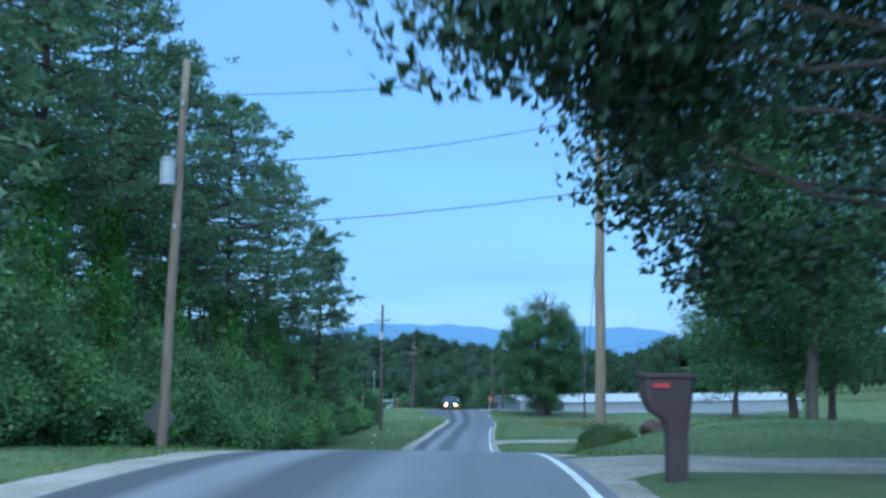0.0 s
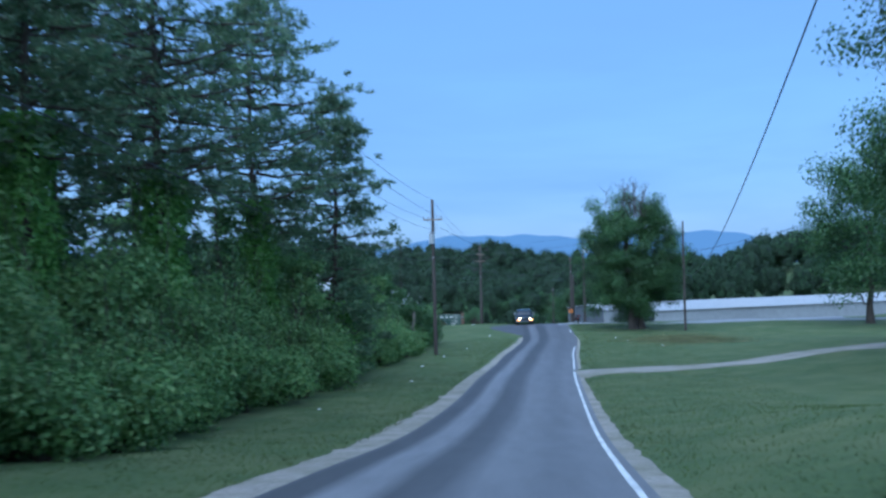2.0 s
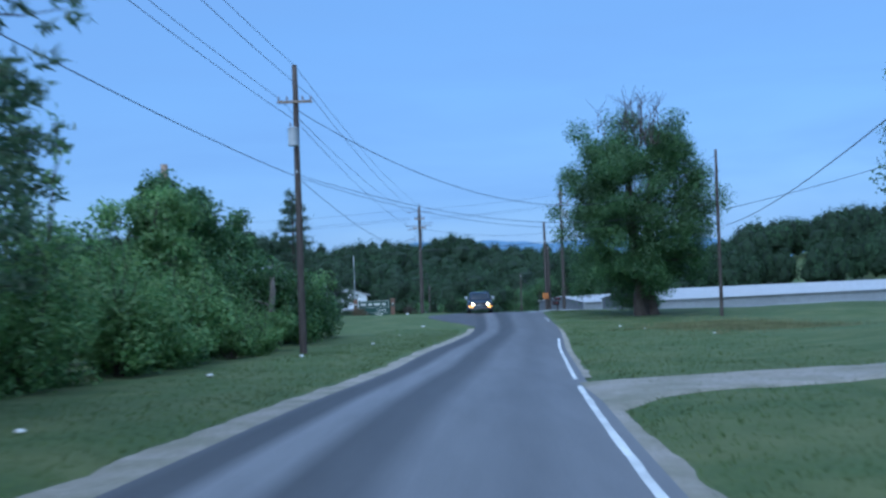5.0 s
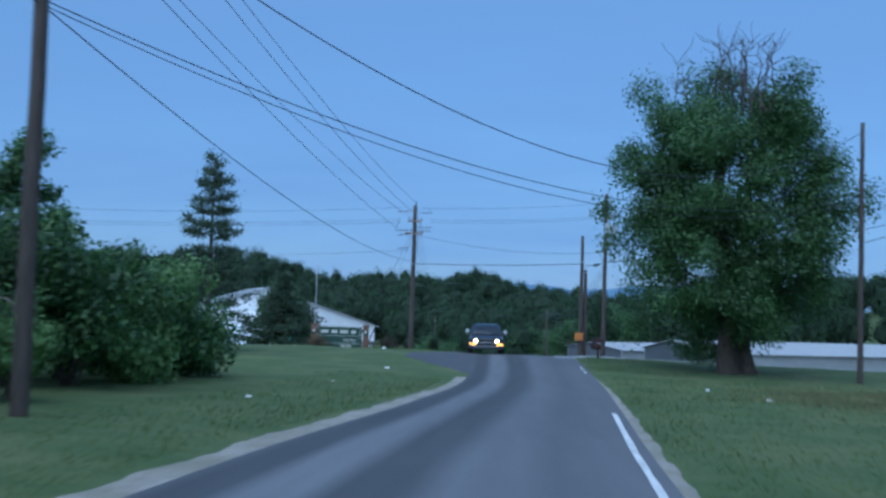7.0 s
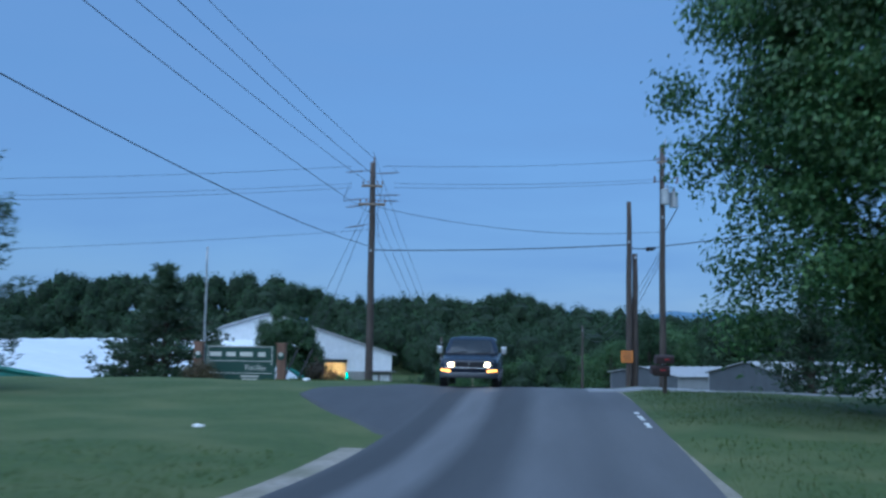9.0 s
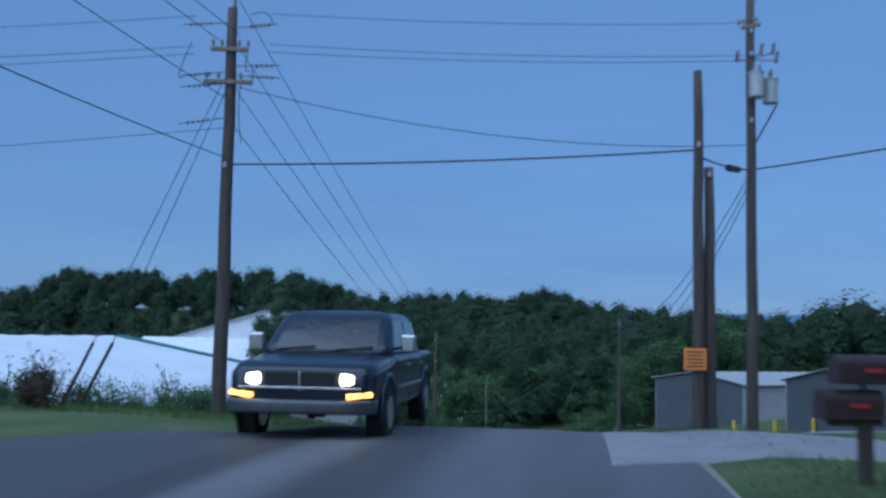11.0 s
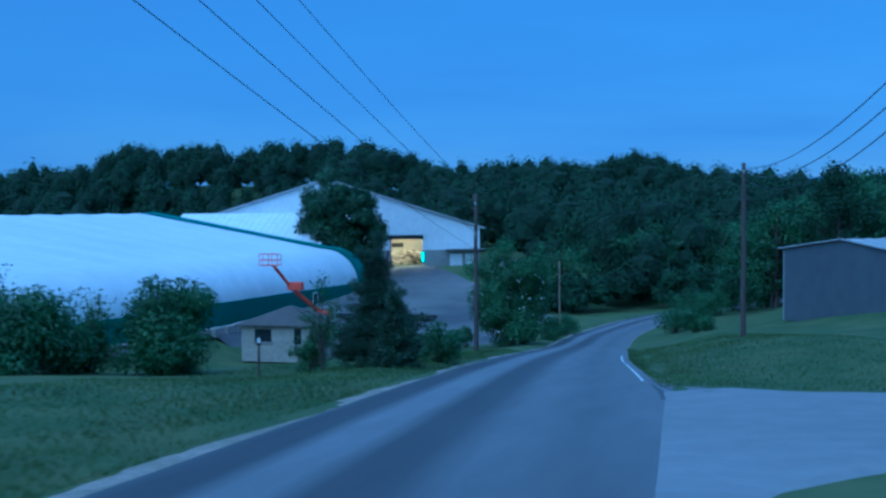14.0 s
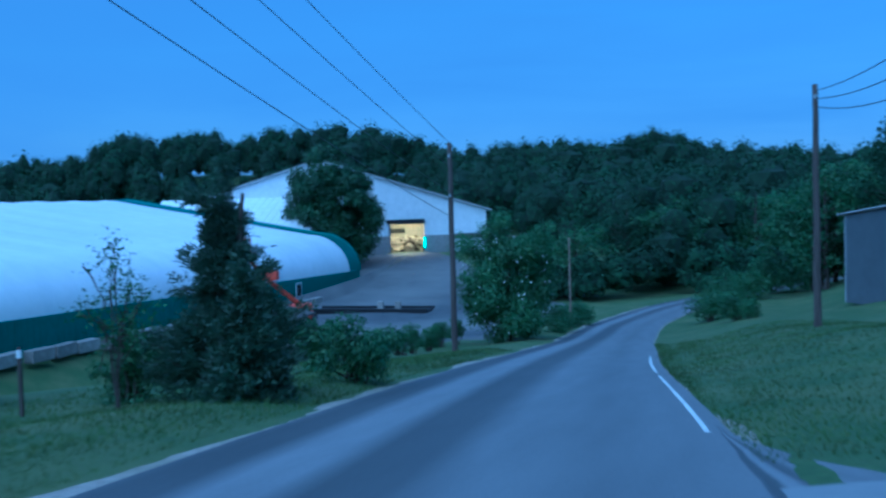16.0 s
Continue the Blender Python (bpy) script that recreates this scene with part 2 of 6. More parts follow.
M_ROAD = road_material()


# ---- helpers for building ----
def mesh_from(name, verts, faces, mats=(), smooth=False, uv=None):
    me = bpy.data.meshes.new(name)
    me.from_pydata([tuple(v) for v in verts], [], [tuple(int(i) for i in f) for f in faces])
    for m in mats:
        me.materials.append(m)
    if smooth:
        me.polygons.foreach_set("use_smooth", [True] * len(me.polygons))
    if uv is not None:
        layer = me.uv_layers.new(name="UVMap")
        loops = np.empty(len(me.loops), dtype=np.int32)
        me.loops.foreach_get("vertex_index", loops)
        layer.data.foreach_set("uv", np.asarray(uv, dtype=np.float32)[loops].ravel())
    me.update()
    return me


def quads(name, v, mat):
    """A mesh of loose flat pieces from an array (pieces, corners, 3)."""
    k, c = v.shape[:2]
    me = bpy.data.meshes.new(name)
    me.vertices.add(k * c)
    me.vertices.foreach_set("co", np.ascontiguousarray(v, dtype=np.float32).ravel())
    me.loops.add(k * c)
    me.loops.foreach_set("vertex_index", np.arange(k * c, dtype=np.int32))
    me.polygons.add(k)
    me.polygons.foreach_set("loop_start", np.arange(0, k * c, c, dtype=np.int32))
    me.polygons.foreach_set("loop_total", np.full(k, c, dtype=np.int32))
    me.materials.append(mat)
    me.update(calc_edges=True)
    return me


def part(name, data, mat=None, parent=None, label=""):
    """One mesh object, from a bmesh or a mesh, under a thing or under a part."""
    if isinstance(data, bmesh.types.BMesh):
        me = bpy.data.meshes.new(name)
        data.to_mesh(me)
        data.free()
        data = me
    if mat and not data.materials:
        data.materials.append(mat)
    ob = new(name, data)
    if parent:
        ob.parent = parent
    if label:
        ob["label"] = label
    return ob


def thing(name, m, label, category, group="", kind=""):
    ob = new(name)
    ob.empty_display_size = 0.3
    ob.matrix_basis = m
    return tagged(ob, label, category, group, kind)


def box(bm, size, m=None, bevel=0.0):
    made = bmesh.ops.create_cube(bm, size=1.0, matrix=(m or Matrix()) @ Matrix.Diagonal((*size, 1)))
    if bevel:
        edges = {e for v in made["verts"] for e in v.link_edges}
        bmesh.ops.bevel(bm, geom=list(edges), offset=bevel, segments=2, affect="EDGES", profile=0.5)
    return bm


def boxed(size, m=None, bevel=0.0):
    return box(bmesh.new(), size, m, bevel)


def rod(bm, a, b, r0, r1=None, seg=10):
    a, b = Vector(a), Vector(b)
    d = b - a
    turn = d.to_track_quat("Z", "Y").to_matrix().to_4x4()
    bmesh.ops.create_cone(bm, cap_ends=True, segments=seg, radius1=r0, radius2=r0 if r1 is None else r1, depth=d.length, matrix=Matrix.Translation((a + b) / 2) @ turn)
    return bm


def rodded(a, b, r0, r1=None, seg=10):
    return rod(bmesh.new(), a, b, r0, r1, seg)


def smooth_at(xs, ys, x):
    """A smooth curve through the points (xs, ys)."""
    xs, ys, x = np.asarray(xs, float), np.asarray(ys, float), np.asarray(x, float)
    m = np.gradient(ys, xs)
    i = np.clip(np.searchsorted(xs, x) - 1, 0, len(xs) - 2)
    h = xs[i + 1] - xs[i]
    u = np.clip((x - xs[i]) / h, 0, 1)
    return (2 * u**3 - 3 * u**2 + 1) * ys[i] + (u**3 - 2 * u**2 + u) * h * m[i] + (-2 * u**3 + 3 * u**2) * ys[i + 1] + (u**3 - u**2) * h * m[i + 1]


def step(a, b, x):
    u = np.clip((np.asarray(x, float) - a) / (b - a), 0, 1)
    return u * u * (3 - 2 * u)


def lumps(x, y, scale, seed=0.0):
    """Cheap rolling unevenness between -1 and 1."""
    x, y = np.asarray(x, float) / scale, np.asarray(y, float) / scale
    return (np.sin(x * 1.3 + seed) * np.cos(y * 1.1 - seed * 2) + 0.6 * np.sin(x * 2.7 - y * 2.1 + seed * 3) + 0.4 * np.cos(x * 4.9 + y * 5.3 + seed)) / 2


# ---- the lie of the land ----
ROAD_Y = (-60, -20, 0, 10.5, 16, 21.4, 27.2, 33.3, 39.8, 46.3, 62, 78.5, 91.4, 98, 112, 126, 133, 140, 147.4, 153.5, 159.7, 166.3, 190, 204, 221, 240, 262, 290, 330)
ROAD_Z = (-1.0, -0.3, 0, 0.1, -0.15, -0.6, -1.24, -2.0, -2.75, -3.5, -4.75, -5.52, -6.1, -6.3, -6.8, -7.15, -7.05, -6.92, -7.08, -7.6, -8.35, -9.05, -11.7, -13.4, -15.4, -16.8, -17.6, -18.0, -18.4)
ROAD_X = (-2.2, -1.7, -1.47, -1.03, -0.84, -0.66, -0.46, -0.25, -0.05, 0.2, 0.8, 1.39, 2.06, 2.38, 3.3, 4.06, 4.1, 4.0, 3.8, 3.43, 2.85, 2.3, 0.5, -0.3, -1.2, -0.9, 4.6, 26.0, 60.0)
HALF = 2.58


RIDGE_WAY = (-24, -10, -6, -3, 0, 2.5, 5.5, 9.5, 11, 14, 17, 19.3, 22, 27, 31, 34, 37, 44, 64)
RIDGE_Z = (-11.5, -10.0, -9.4, -7.3, -6.0, -2.3, -4.1, -4.9, -5.3, -3.5, 0.4, 2.0, 1.1, 0.7, -0.7, -6.1, -7.3, -7.9, -8.9)


def road_z(y):
    return smooth_at(ROAD_Y, ROAD_Z, y)


def road_x(y):
    return smooth_at(ROAD_Y, ROAD_X, y)


def ground(x, y):
    x, y = np.asarray(x, float), np.asarray(y, float)
    yc = np.clip(y, -60, 330)
    off = x - road_x(yc)
    z = road_z(yc)
    side = np.maximum(np.abs(off) - HALF - 0.7, 0)
    right, left = step(0, 5, np.where(off > 0, side, 0)), step(0, 5, np.where(off < 0, side, 0))
    bank = 0.9 * step(14, 26, y) * (1 - step(40, 62, y)) + 0.9 * step(60, 80, y) * (1 - step(95, 115, y)) * step(8, 22, off)
    bank = bank + 0.2 * step(150, 154, y) * (1 - step(158, 163.5, y)) * (1 - step(11, 17, off)) + 0.9 * step(175.5, 190, y)
    z = z + right * bank
    plateau = step(4, 13, off) * step(140, 152, y) * (1 - step(157, 173, y))
    z = z * (1 - plateau) - 8.0 * plateau
    # the pad of the metal sheds
    flat = step(9, 22, off) * step(180, 196, y)
    z = z * (1 - flat) + (-12.1) * flat
    z = z + left * (0.15 * step(146, 156, y) * (1 - step(164, 172, y)))
    z = z - 0.4 * left * step(166, 182, y)
    # the yard, lower down
    yard = step(9, 21, -off) * step(178, 214, y)
    z = z * (1 - yard) + yard * (-18.2 + 3.0 * step(268, 300, y) * step(-62, -40, x))
    # the strip along the hall's foot climbs towards the road
    z = z + yard * 0.033 * np.clip(276 - y, 0, 66) * step(31.2, 34.4, -x)
    far = np.maximum(np.hypot(np.maximum(np.abs(x - 24) - 90, 0), np.maximum(y - 330, 0)) - 5, 0)
    rough = 0.05 * lumps(x, y, 2.3) + 0.13 * lumps(x, y, 9.0, 2.0)
    z = z + rough * np.maximum(step(0.2, 3, side), 0) * (1 - 0.6 * flat) * (1 - 0.85 * plateau)
    bump = lambda bx, by, s, h: h * np.exp(-((x - bx) ** 2 + (y - by) ** 2) / (2 * s * s))
    z = z + 9.6 * step(20, 270, far) + bump(215, 330, 75, 20) + bump(300, 420, 120, 16)
    # the wooded ridge beyond the yard, higher on its far shoulder
    dist, way = np.hypot(x - 4.7, y - 156.8), np.degrees(np.arctan2(4.7 - x, y - 156.8))
    h = step(-24, -13, way) * (1 - step(52, 64, way)) * step(205, 288, dist)
    z = z * (1 - h) + h * (smooth_at(RIDGE_WAY, RIDGE_Z, np.clip(way, -24, 64)) + 0.6 * lumps(x, y, 14, 1.0))
    return z - 90 * step(330, 1400, far)


def on_ground(x, y, dz=0.0):
    return float(ground(x, y)) + dz


def axis(core, fine, reach, grow=1.16):
    lo, hi = core
    mid = list(np.arange(lo, hi + fine * 0.5, fine))
    s, out = fine, []
    v = hi
    while v < reach[1]:
        s *= grow
        v += s
        out.append(v)
    s, back = fine, []
    v = lo
    while v > reach[0]:
        s *= grow
        v -= s
        back.append(v)
    return np.array(back[::-1] + mid + out)


def sheet(name, xs, ys, height, mat):
    gx, gy = np.meshgrid(xs, ys)
    v = np.stack([gx, gy, height(gx, gy)], -1).reshape(-1, 3)
    w = len(xs)
    i = (np.arange(len(ys) - 1)[:, None] * w + np.arange(w - 1)[None, :]).ravel()
    return mesh_from(name, v, np.stack([i, i + 1, i + w + 1, i + w], 1), (mat,), True)


def ground_sheet(x, y):
    off = np.abs(x - road_x(np.clip(y, -60, 330)))
    return ground(x, y) - 0.09 * (1 - step(HALF + 0.5, HALF + 1.2, off)) * step(-60, -59, y) * (1 - step(326, 330, y))


tagged(new("ground", sheet("ground", axis((-22, 30), 0.8, (-2400, 2400)), axis((-6, 236), 0.9, (-300, 3600)), ground_sheet, M_GRASS)),
       "rolling green mown grass running to wooded hills", "ground", kind="structure")


def pinch(y):
    """The road narrows a little below the apron."""
    return 0.38 * step(177, 195, y)


def ribbon(name, y0, y1, lo, hi, lift, mat, cols=8, dy=0.8, ragged=0.0, tuck=0):
    """A strip that follows the road between two offsets from its middle."""
    ys = np.arange(y0, y1 + dy / 2, dy)
    us = np.linspace(0, 1, cols + 1)
    a = lo(ys) if callable(lo) else np.full(len(ys), float(lo))
    b = hi(ys) if callable(hi) else np.full(len(ys), float(hi))
    if ragged:
        a = a + ragged * (lumps(ys, ys * 0.3, 0.9, 1.0) + lumps(ys, ys, 2.7, 4.0)) * 0.6
        b = b + ragged * (lumps(ys, ys * 0.3, 0.8, 5.0) + lumps(ys, ys, 3.1, 2.0)) * 0.6
    off = a[:, None] + (b - a)[:, None] * us[None, :]
    x = road_x(ys)[:, None] + off
    y = np.repeat(ys[:, None], cols + 1, 1)
    crown = -0.03 * (off / HALF) ** 2
    z = np.maximum(ground_sheet(x, y), np.where(np.abs(off) < HALF + 0.9, road_z(ys)[:, None] - 0.03, -99)) + lift + np.where(np.abs(off) <= HALF + 0.05, crown, -0.03)
    if tuck:
        z[:, 0 if tuck < 0 else -1] -= 0.13
    v = np.stack([x, y, z], -1).reshape(-1, 3)
    w = cols + 1
    i = (np.arange(len(ys) - 1)[:, None] * w + np.arange(w - 1)[None, :]).ravel()
    f = np.stack([i, i + 1, i + w + 1, i + w], 1)
    tex = np.stack([np.repeat(us[None, :], len(ys), 0), np.repeat(ys[:, None] / 10, w, 1)], -1).reshape(-1, 2)
    return mesh_from(name, v, f, (mat,), True, tex)


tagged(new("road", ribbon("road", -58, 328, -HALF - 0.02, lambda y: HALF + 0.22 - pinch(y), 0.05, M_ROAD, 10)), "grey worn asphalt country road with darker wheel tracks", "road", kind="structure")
# ---- shoulders, painted edge and side roads ----
for a, b in ((-58, 127.5), (147.6, 328)):
    tagged(new("shoulder", ribbon("shoulder", a, b, lambda y: -HALF - 1.2 + 0.4 * step(62, 84, y) + 0.35 * step(148, 163, y), -HALF + 0.28, 0.035, M_GRAVEL, 5, 0.3, 0.24, -1)), "pale gravel shoulder with a ragged grass edge", "road shoulder", kind="structure")
for a, b in ((-58, 11.8), (17.4, 76.5), (84, 160)):
    tagged(new("shoulder", ribbon("shoulder", a, b, lambda y: HALF + 0.08 - pinch(y), lambda y: HALF + 0.78 - 0.25 * step(58, 80, y) - pinch(y), 0.035, M_GRAVEL, 4, 0.3, 0.14, 1)), "pale gravel shoulder with a ragged grass edge", "road shoulder", kind="structure")
for a, b in ((-58, 81.0), (83.2, 89.0), (89.5, 110), (131.8, 132.8), (133.4, 134.2), (134.8, 135.5)):
    tagged(new("edge_line", ribbon("edge_line", a, b, lambda y: HALF - 0.06 - pinch(y), lambda y: HALF + 0.05 - pinch(y), 0.056, M_LINE, 1, 0.5, 0.02)), "worn white painted edge line on the asphalt", "road marking", kind="structure")
for a, b in ((178.2, 188.4), (189.4, 199)):
    tagged(new("edge_line", ribbon("edge_line", a, b, lambda y: HALF - 0.07 - pinch(y), lambda y: HALF - pinch(y), 0.056, M_LINE, 1, 0.5, 0.01)), "thin worn white edge line on the asphalt", "road marking", kind="structure")


tagged(new("shoulder", ribbon("shoulder", 175.9, 328, lambda y: HALF + 0.08 - pinch(y), lambda y: HALF + 0.36 - pinch(y) + 0.5 * (1 - step(175.8, 182, y)), 0.035, M_GRAVEL, 4, 0.3, 0.12, 1)), "thin gravel shoulder grown over with grass", "road shoulder", kind="structure")


def lane(name, x0, x1, near, far, lift, mat, label, dx=0.8, ragged=0.1):
    """A way that leaves the road sideways; near and far give its edges in y for each x."""
    n = max(2, int(abs(x1 - x0) / dx))
    xs = np.linspace(x0, x1, n + 1)
    a, b = near(xs), far(xs)
    k = max(8, int(np.max(np.abs(b - a)) / 0.7)) + 1
    us = np.linspace(0, 1, k)
    a, b = a + ragged * lumps(xs, xs, 1.1, 1.0), b + ragged * lumps(xs, xs, 1.2, 4.0)
    y = a[:, None] + (b - a)[:, None] * us[None, :]
    x = np.repeat(xs[:, None], k, 1)
    off = np.abs(x - road_x(y))
    z = np.maximum(ground_sheet(x, y), np.where(off < HALF + 1.4, road_z(y) - 0.04, -99)) + lift
    z[0, :] -= 0.06
    z[:, 0] -= 0.15
    z[:, -1] -= 0.15
    z[-1, :] -= 0.15
    v = np.stack([x, y, z], -1).reshape(-1, 3)
    i = (np.arange(n)[:, None] * k + np.arange(k - 1)[None, :]).ravel()
    f = np.stack([i, i + 1, i + k + 1, i + k], 1)
    if x1 > x0:
        f = f[:, ::-1]
    me = mesh_from(name, v, f, (mat,), True)
    return tagged(new(name, me), label, "driveway", kind="structure")
# driveways and side roads
lane("driveway", 3.6, 62, lambda x: 77.5 + 0.42 * (x - 4) - 3.2 * np.exp(-(x - 3.6) / 1.3), lambda x: 80.8 + 0.47 * (x - 4) + 2.6 * np.exp(-(x - 3.6) / 1.5), 0.05, M_GRAVEL, "pale gravel driveway crossing the lawn")
lane("house_drive", 1.6, 40, lambda x: 12.9 + 0.05 * (x - 2) - 1.5 * np.exp(-(x - 1.6) / 1.0), lambda x: 16.0 + 0.08 * (x - 2) + 1.5 * np.exp(-(x - 1.6) / 1.0), 0.05, M_GRAVEL, "worn grey gravel house drive by the mailbox")
lane("lay_by", 1.7, -2.4, lambda x: 138.2 - 9.7 * np.clip((x + 2.4) / 4.1, 0, 1) ** 0.8, lambda x: 138.6 + 9.0 * np.clip((x + 2.4) / 4.1, 0, 1) ** 0.9, 0.045, M_ROAD, "rounded grey asphalt lay-by beside the road", 0.4)
tagged(new("road_flare", ribbon("road_flare", 172.6, 179.0, HALF + 0.1, lambda y: HALF + 0.2 + 1.9 * (1 - np.clip((y - 172.6) / 6.4, 0, 1)) ** 1.6, 0.052, M_ROAD, 4, 0.3, 0.05)), "worn asphalt flare at the apron corner", "road", kind="structure")
lane("concrete_apron", 4.1, 70, lambda x: 164.6 - 5 * np.exp(-(x - 4.6) / 1.4), lambda x: 175.3 + 0.02 * (x - 4.6), 0.05, M_APRON, "pale concrete apron beside the road", ragged=0.03)
lane("lot_entrance", 5.2, 44, lambda x: 144.6 - 3.0 * np.exp(-(x - 5.2) / 1.6) - 0.2 * (x - 5.2), lambda x: 150.4 + 2.4 * np.exp(-(x - 5.2) / 1.6) + 0.55 * np.maximum(x - 9.0, 0), 0.05, M_APRON, "pale paved entrance to the shed lot", ragged=0.12)
lane("yard", -8.5, -44, lambda x: np.where(x > -34.6, 226.0 - 0.3 * (x + 8.5), 282.5), lambda x: np.minimum(262 - 1.75 * (x + 8.5), 306.0 + 0.36 * (x + 36.8)), 0.14, M_YARD, "dark asphalt yard sloping up to the transfer hall")


# ---- plants ----
def unit(v):
    return v / np.maximum(np.linalg.norm(v, axis=-1, keepdims=True), 1e-6)


def leaf_quads(rng, centre, out, size, aspect=0.6, up=0.5, jitter=1.0):
    """Bent diamond leaves at the given places, turned roughly to face out and up."""
    k = len(centre)
    nrm = unit(out * 1.1 + np.array([0, 0, up]) + jitter * rng.normal(0, 0.55, (k, 3)))
    along = unit(np.cross(nrm, rng.normal(0, 1, (k, 3))))
    side = np.cross(nrm, along)
    s = (size * rng.uniform(0.6, 1.35, k))[:, None]
    bend = nrm * s * rng.uniform(-0.12, 0.22, (k, 1))
    a = centre - along * s * 0.5 - bend
    b = centre + side * s * aspect * 0.5 + bend * 0.4
    c = centre + along * s * 0.5 - bend
    d = centre - side * s * aspect * 0.5 + bend * 0.4
    return np.stack([a, b, c, d], 1)


def tubes(runs, seg=7):
    """Tapered tubes along polylines: each run is a list of (point, radius)."""
    V, Fc, base = [], [], 0
    ring = np.linspace(0, 2 * np.pi, seg, endpoint=False)
    for run in runs:
        p = np.array([q[0] for q in run], float)
        r = np.array([q[1] for q in run], float)
        d = unit(np.gradient(p, axis=0))
        ref = np.where(np.abs(d[:, 2:3]) > 0.9, np.array([[1.0, 0, 0]]), np.array([[0, 0, 1.0]]))
        u = unit(np.cross(d, ref))
        w = np.cross(d, u)
        pts = p[:, None, :] + r[:, None, None] * (np.cos(ring)[None, :, None] * u[:, None, :] + np.sin(ring)[None, :, None] * w[:, None, :])
        V.append(pts.reshape(-1, 3))
        for i in range(len(p) - 1):
            for j in range(seg):
                k = (j + 1) % seg
                Fc.append((base + i * seg + j, base + i * seg + k, base + (i + 1) * seg + k, base + (i + 1) * seg + j))
        base += len(p) * seg
    return np.concatenate(V), Fc


def limb(rng, start, tip, r0, r1=0.02, sag=0.0, n=6, wander=0.05):
    start, tip = np.array(start, float), np.array(tip, float)
    length = np.linalg.norm(tip - start)
    out = []
    for i in range(n + 1):
        u = i / n
        p = start + (tip - start) * u + np.array([0, 0, 1]) * length * sag * math.sin(math.pi * u)
        if 0 < i < n:
            p = p + rng.normal(0, wander * length * 0.5, 3)
        out.append((p, r0 + (r1 - r0) * u))
    return out


def broad_tree(x, y, height, radius, seed, label, mat, leaves=14000, leaf=0.3, trunk_r=0.3, bottom=0.25, clumps=60, lean=(0, 0), stems=1, bare=0, name="tree", squash=1.0, z=None, gap=0.9, shape=1.0, group="roadside trees", deep=1.0, boxy=2.0, reach=()):
    """A broadleaf tree: a tapered trunk, limbs, and a crown of clumps of small leaves with gaps."""
    rng = np.random.default_rng(seed)
    base = on_ground(x, y, -0.1) if z is None else z
    t = thing(name, pose(x, y, base), label, "tree", group)
    zc0, zc1 = height * bottom, height
    mid, half = (zc0 + zc1) / 2, (zc1 - zc0) / 2
    d = unit(rng.normal(0, 1, (clumps, 3)))
    d = d / (np.abs(d) ** boxy).sum(1, keepdims=True) ** (1 / boxy)
    rad = rng.uniform(0.35, 0.9, clumps)[:, None] ** 0.7
    c = d * rad * np.array([radius, radius * deep, half]) * (1 + 0.22 * rng.normal(0, 1, (clumps, 1)).clip(-1, 1))
    taper = 1 - 0.35 * shape * np.clip(c[:, 2:3] / half, -0.2, 1)
    c[:, :2] *= taper
    c[:, 2] += mid
    c[:, 2] = np.clip(c[:, 2], zc0 + 0.1, zc1)
    c[:, 0] += lean[0] * c[:, 2] / height
    c[:, 1] += lean[1] * c[:, 2] / height
    for i, p in enumerate(reach):
        c[i * 3 : i * 3 + 3] = np.array(p) + rng.normal(0, 0.2, (3, 3))
    runs = []
    for s in range(stems):
        a = rng.uniform(0, 6.28)
        sp = 0.0 if stems == 1 else trunk_r * 1.2
        foot = np.array([sp * math.cos(a + s * 2.4), sp * math.sin(a + s * 2.4), 0])
        top = np.array([lean[0] * 0.8 + sp * 2.5 * math.cos(a + s * 2.4), lean[1] * 0.8 + sp * 2.5 * math.sin(a + s * 2.4), height * 0.86])
        stem = limb(rng, foot, top, trunk_r, min(0.04, 0.4 * trunk_r), n=9, wander=0.02)
        stem[0] = (stem[0][0], trunk_r * 1.45)
        runs.append(stem)
    stemp = np.array([q[0] for q in runs[0]])
    for q in c[:: max(1, clumps // 34)]:
        zb = np.clip(q[2] - 0.35 * math.hypot(q[0], q[1]) - 0.6, height * min(0.18, bottom), height * 0.8)
        i = int(np.argmin(np.abs(stemp[:, 2] - zb)))
        runs.append(limb(rng, stemp[i], q, trunk_r * 0.22 * (1 - 0.6 * zb / height), 0.015, 0.06, 6, 0.07))
    for k in range(bare):
        a = rng.uniform(0, 6.28)
        st = np.array([0.5 * radius * math.cos(a) * rng.random(), 0.5 * radius * math.sin(a) * rng.random(), height * 0.8])
        tip = st + np.array([rng.normal(0, 0.8), rng.normal(0, 0.8), height * rng.uniform(0.14, 0.24)])
        run = limb(rng, st, tip, 0.05, 0.012, 0, 6, 0.08)
        runs.append(run)
        for p, r in run[2:]:
            for _ in range(2):
                runs.append(limb(rng, p, p + rng.normal(0, 0.5, 3) + np.array([0, 0, 0.7]), 0.018, 0.008, 0, 3, 0.1))
    v, f = tubes(runs[:stems], 9)
    v2, f2 = tubes(runs[stems:], 5)
    f = f + [tuple(i + len(v) for i in q) for q in f2]
    v = np.concatenate([v, v2])
    part("trunk", mesh_from("trunk", v, f, (M_BARK,), True), None, t)
    size = rng.uniform(0.55, 1.25, clumps) * radius * 0.3 * squash
    size[: 3 * len(reach)] *= 0.55
    leaves = int(leaves * 1.8)
    which = rng.choice(clumps, leaves, p=size**2 / (size**2).sum())
    dirs = unit(rng.normal(0, 1, (leaves, 3)))
    rr = rng.random(leaves) ** 0.42
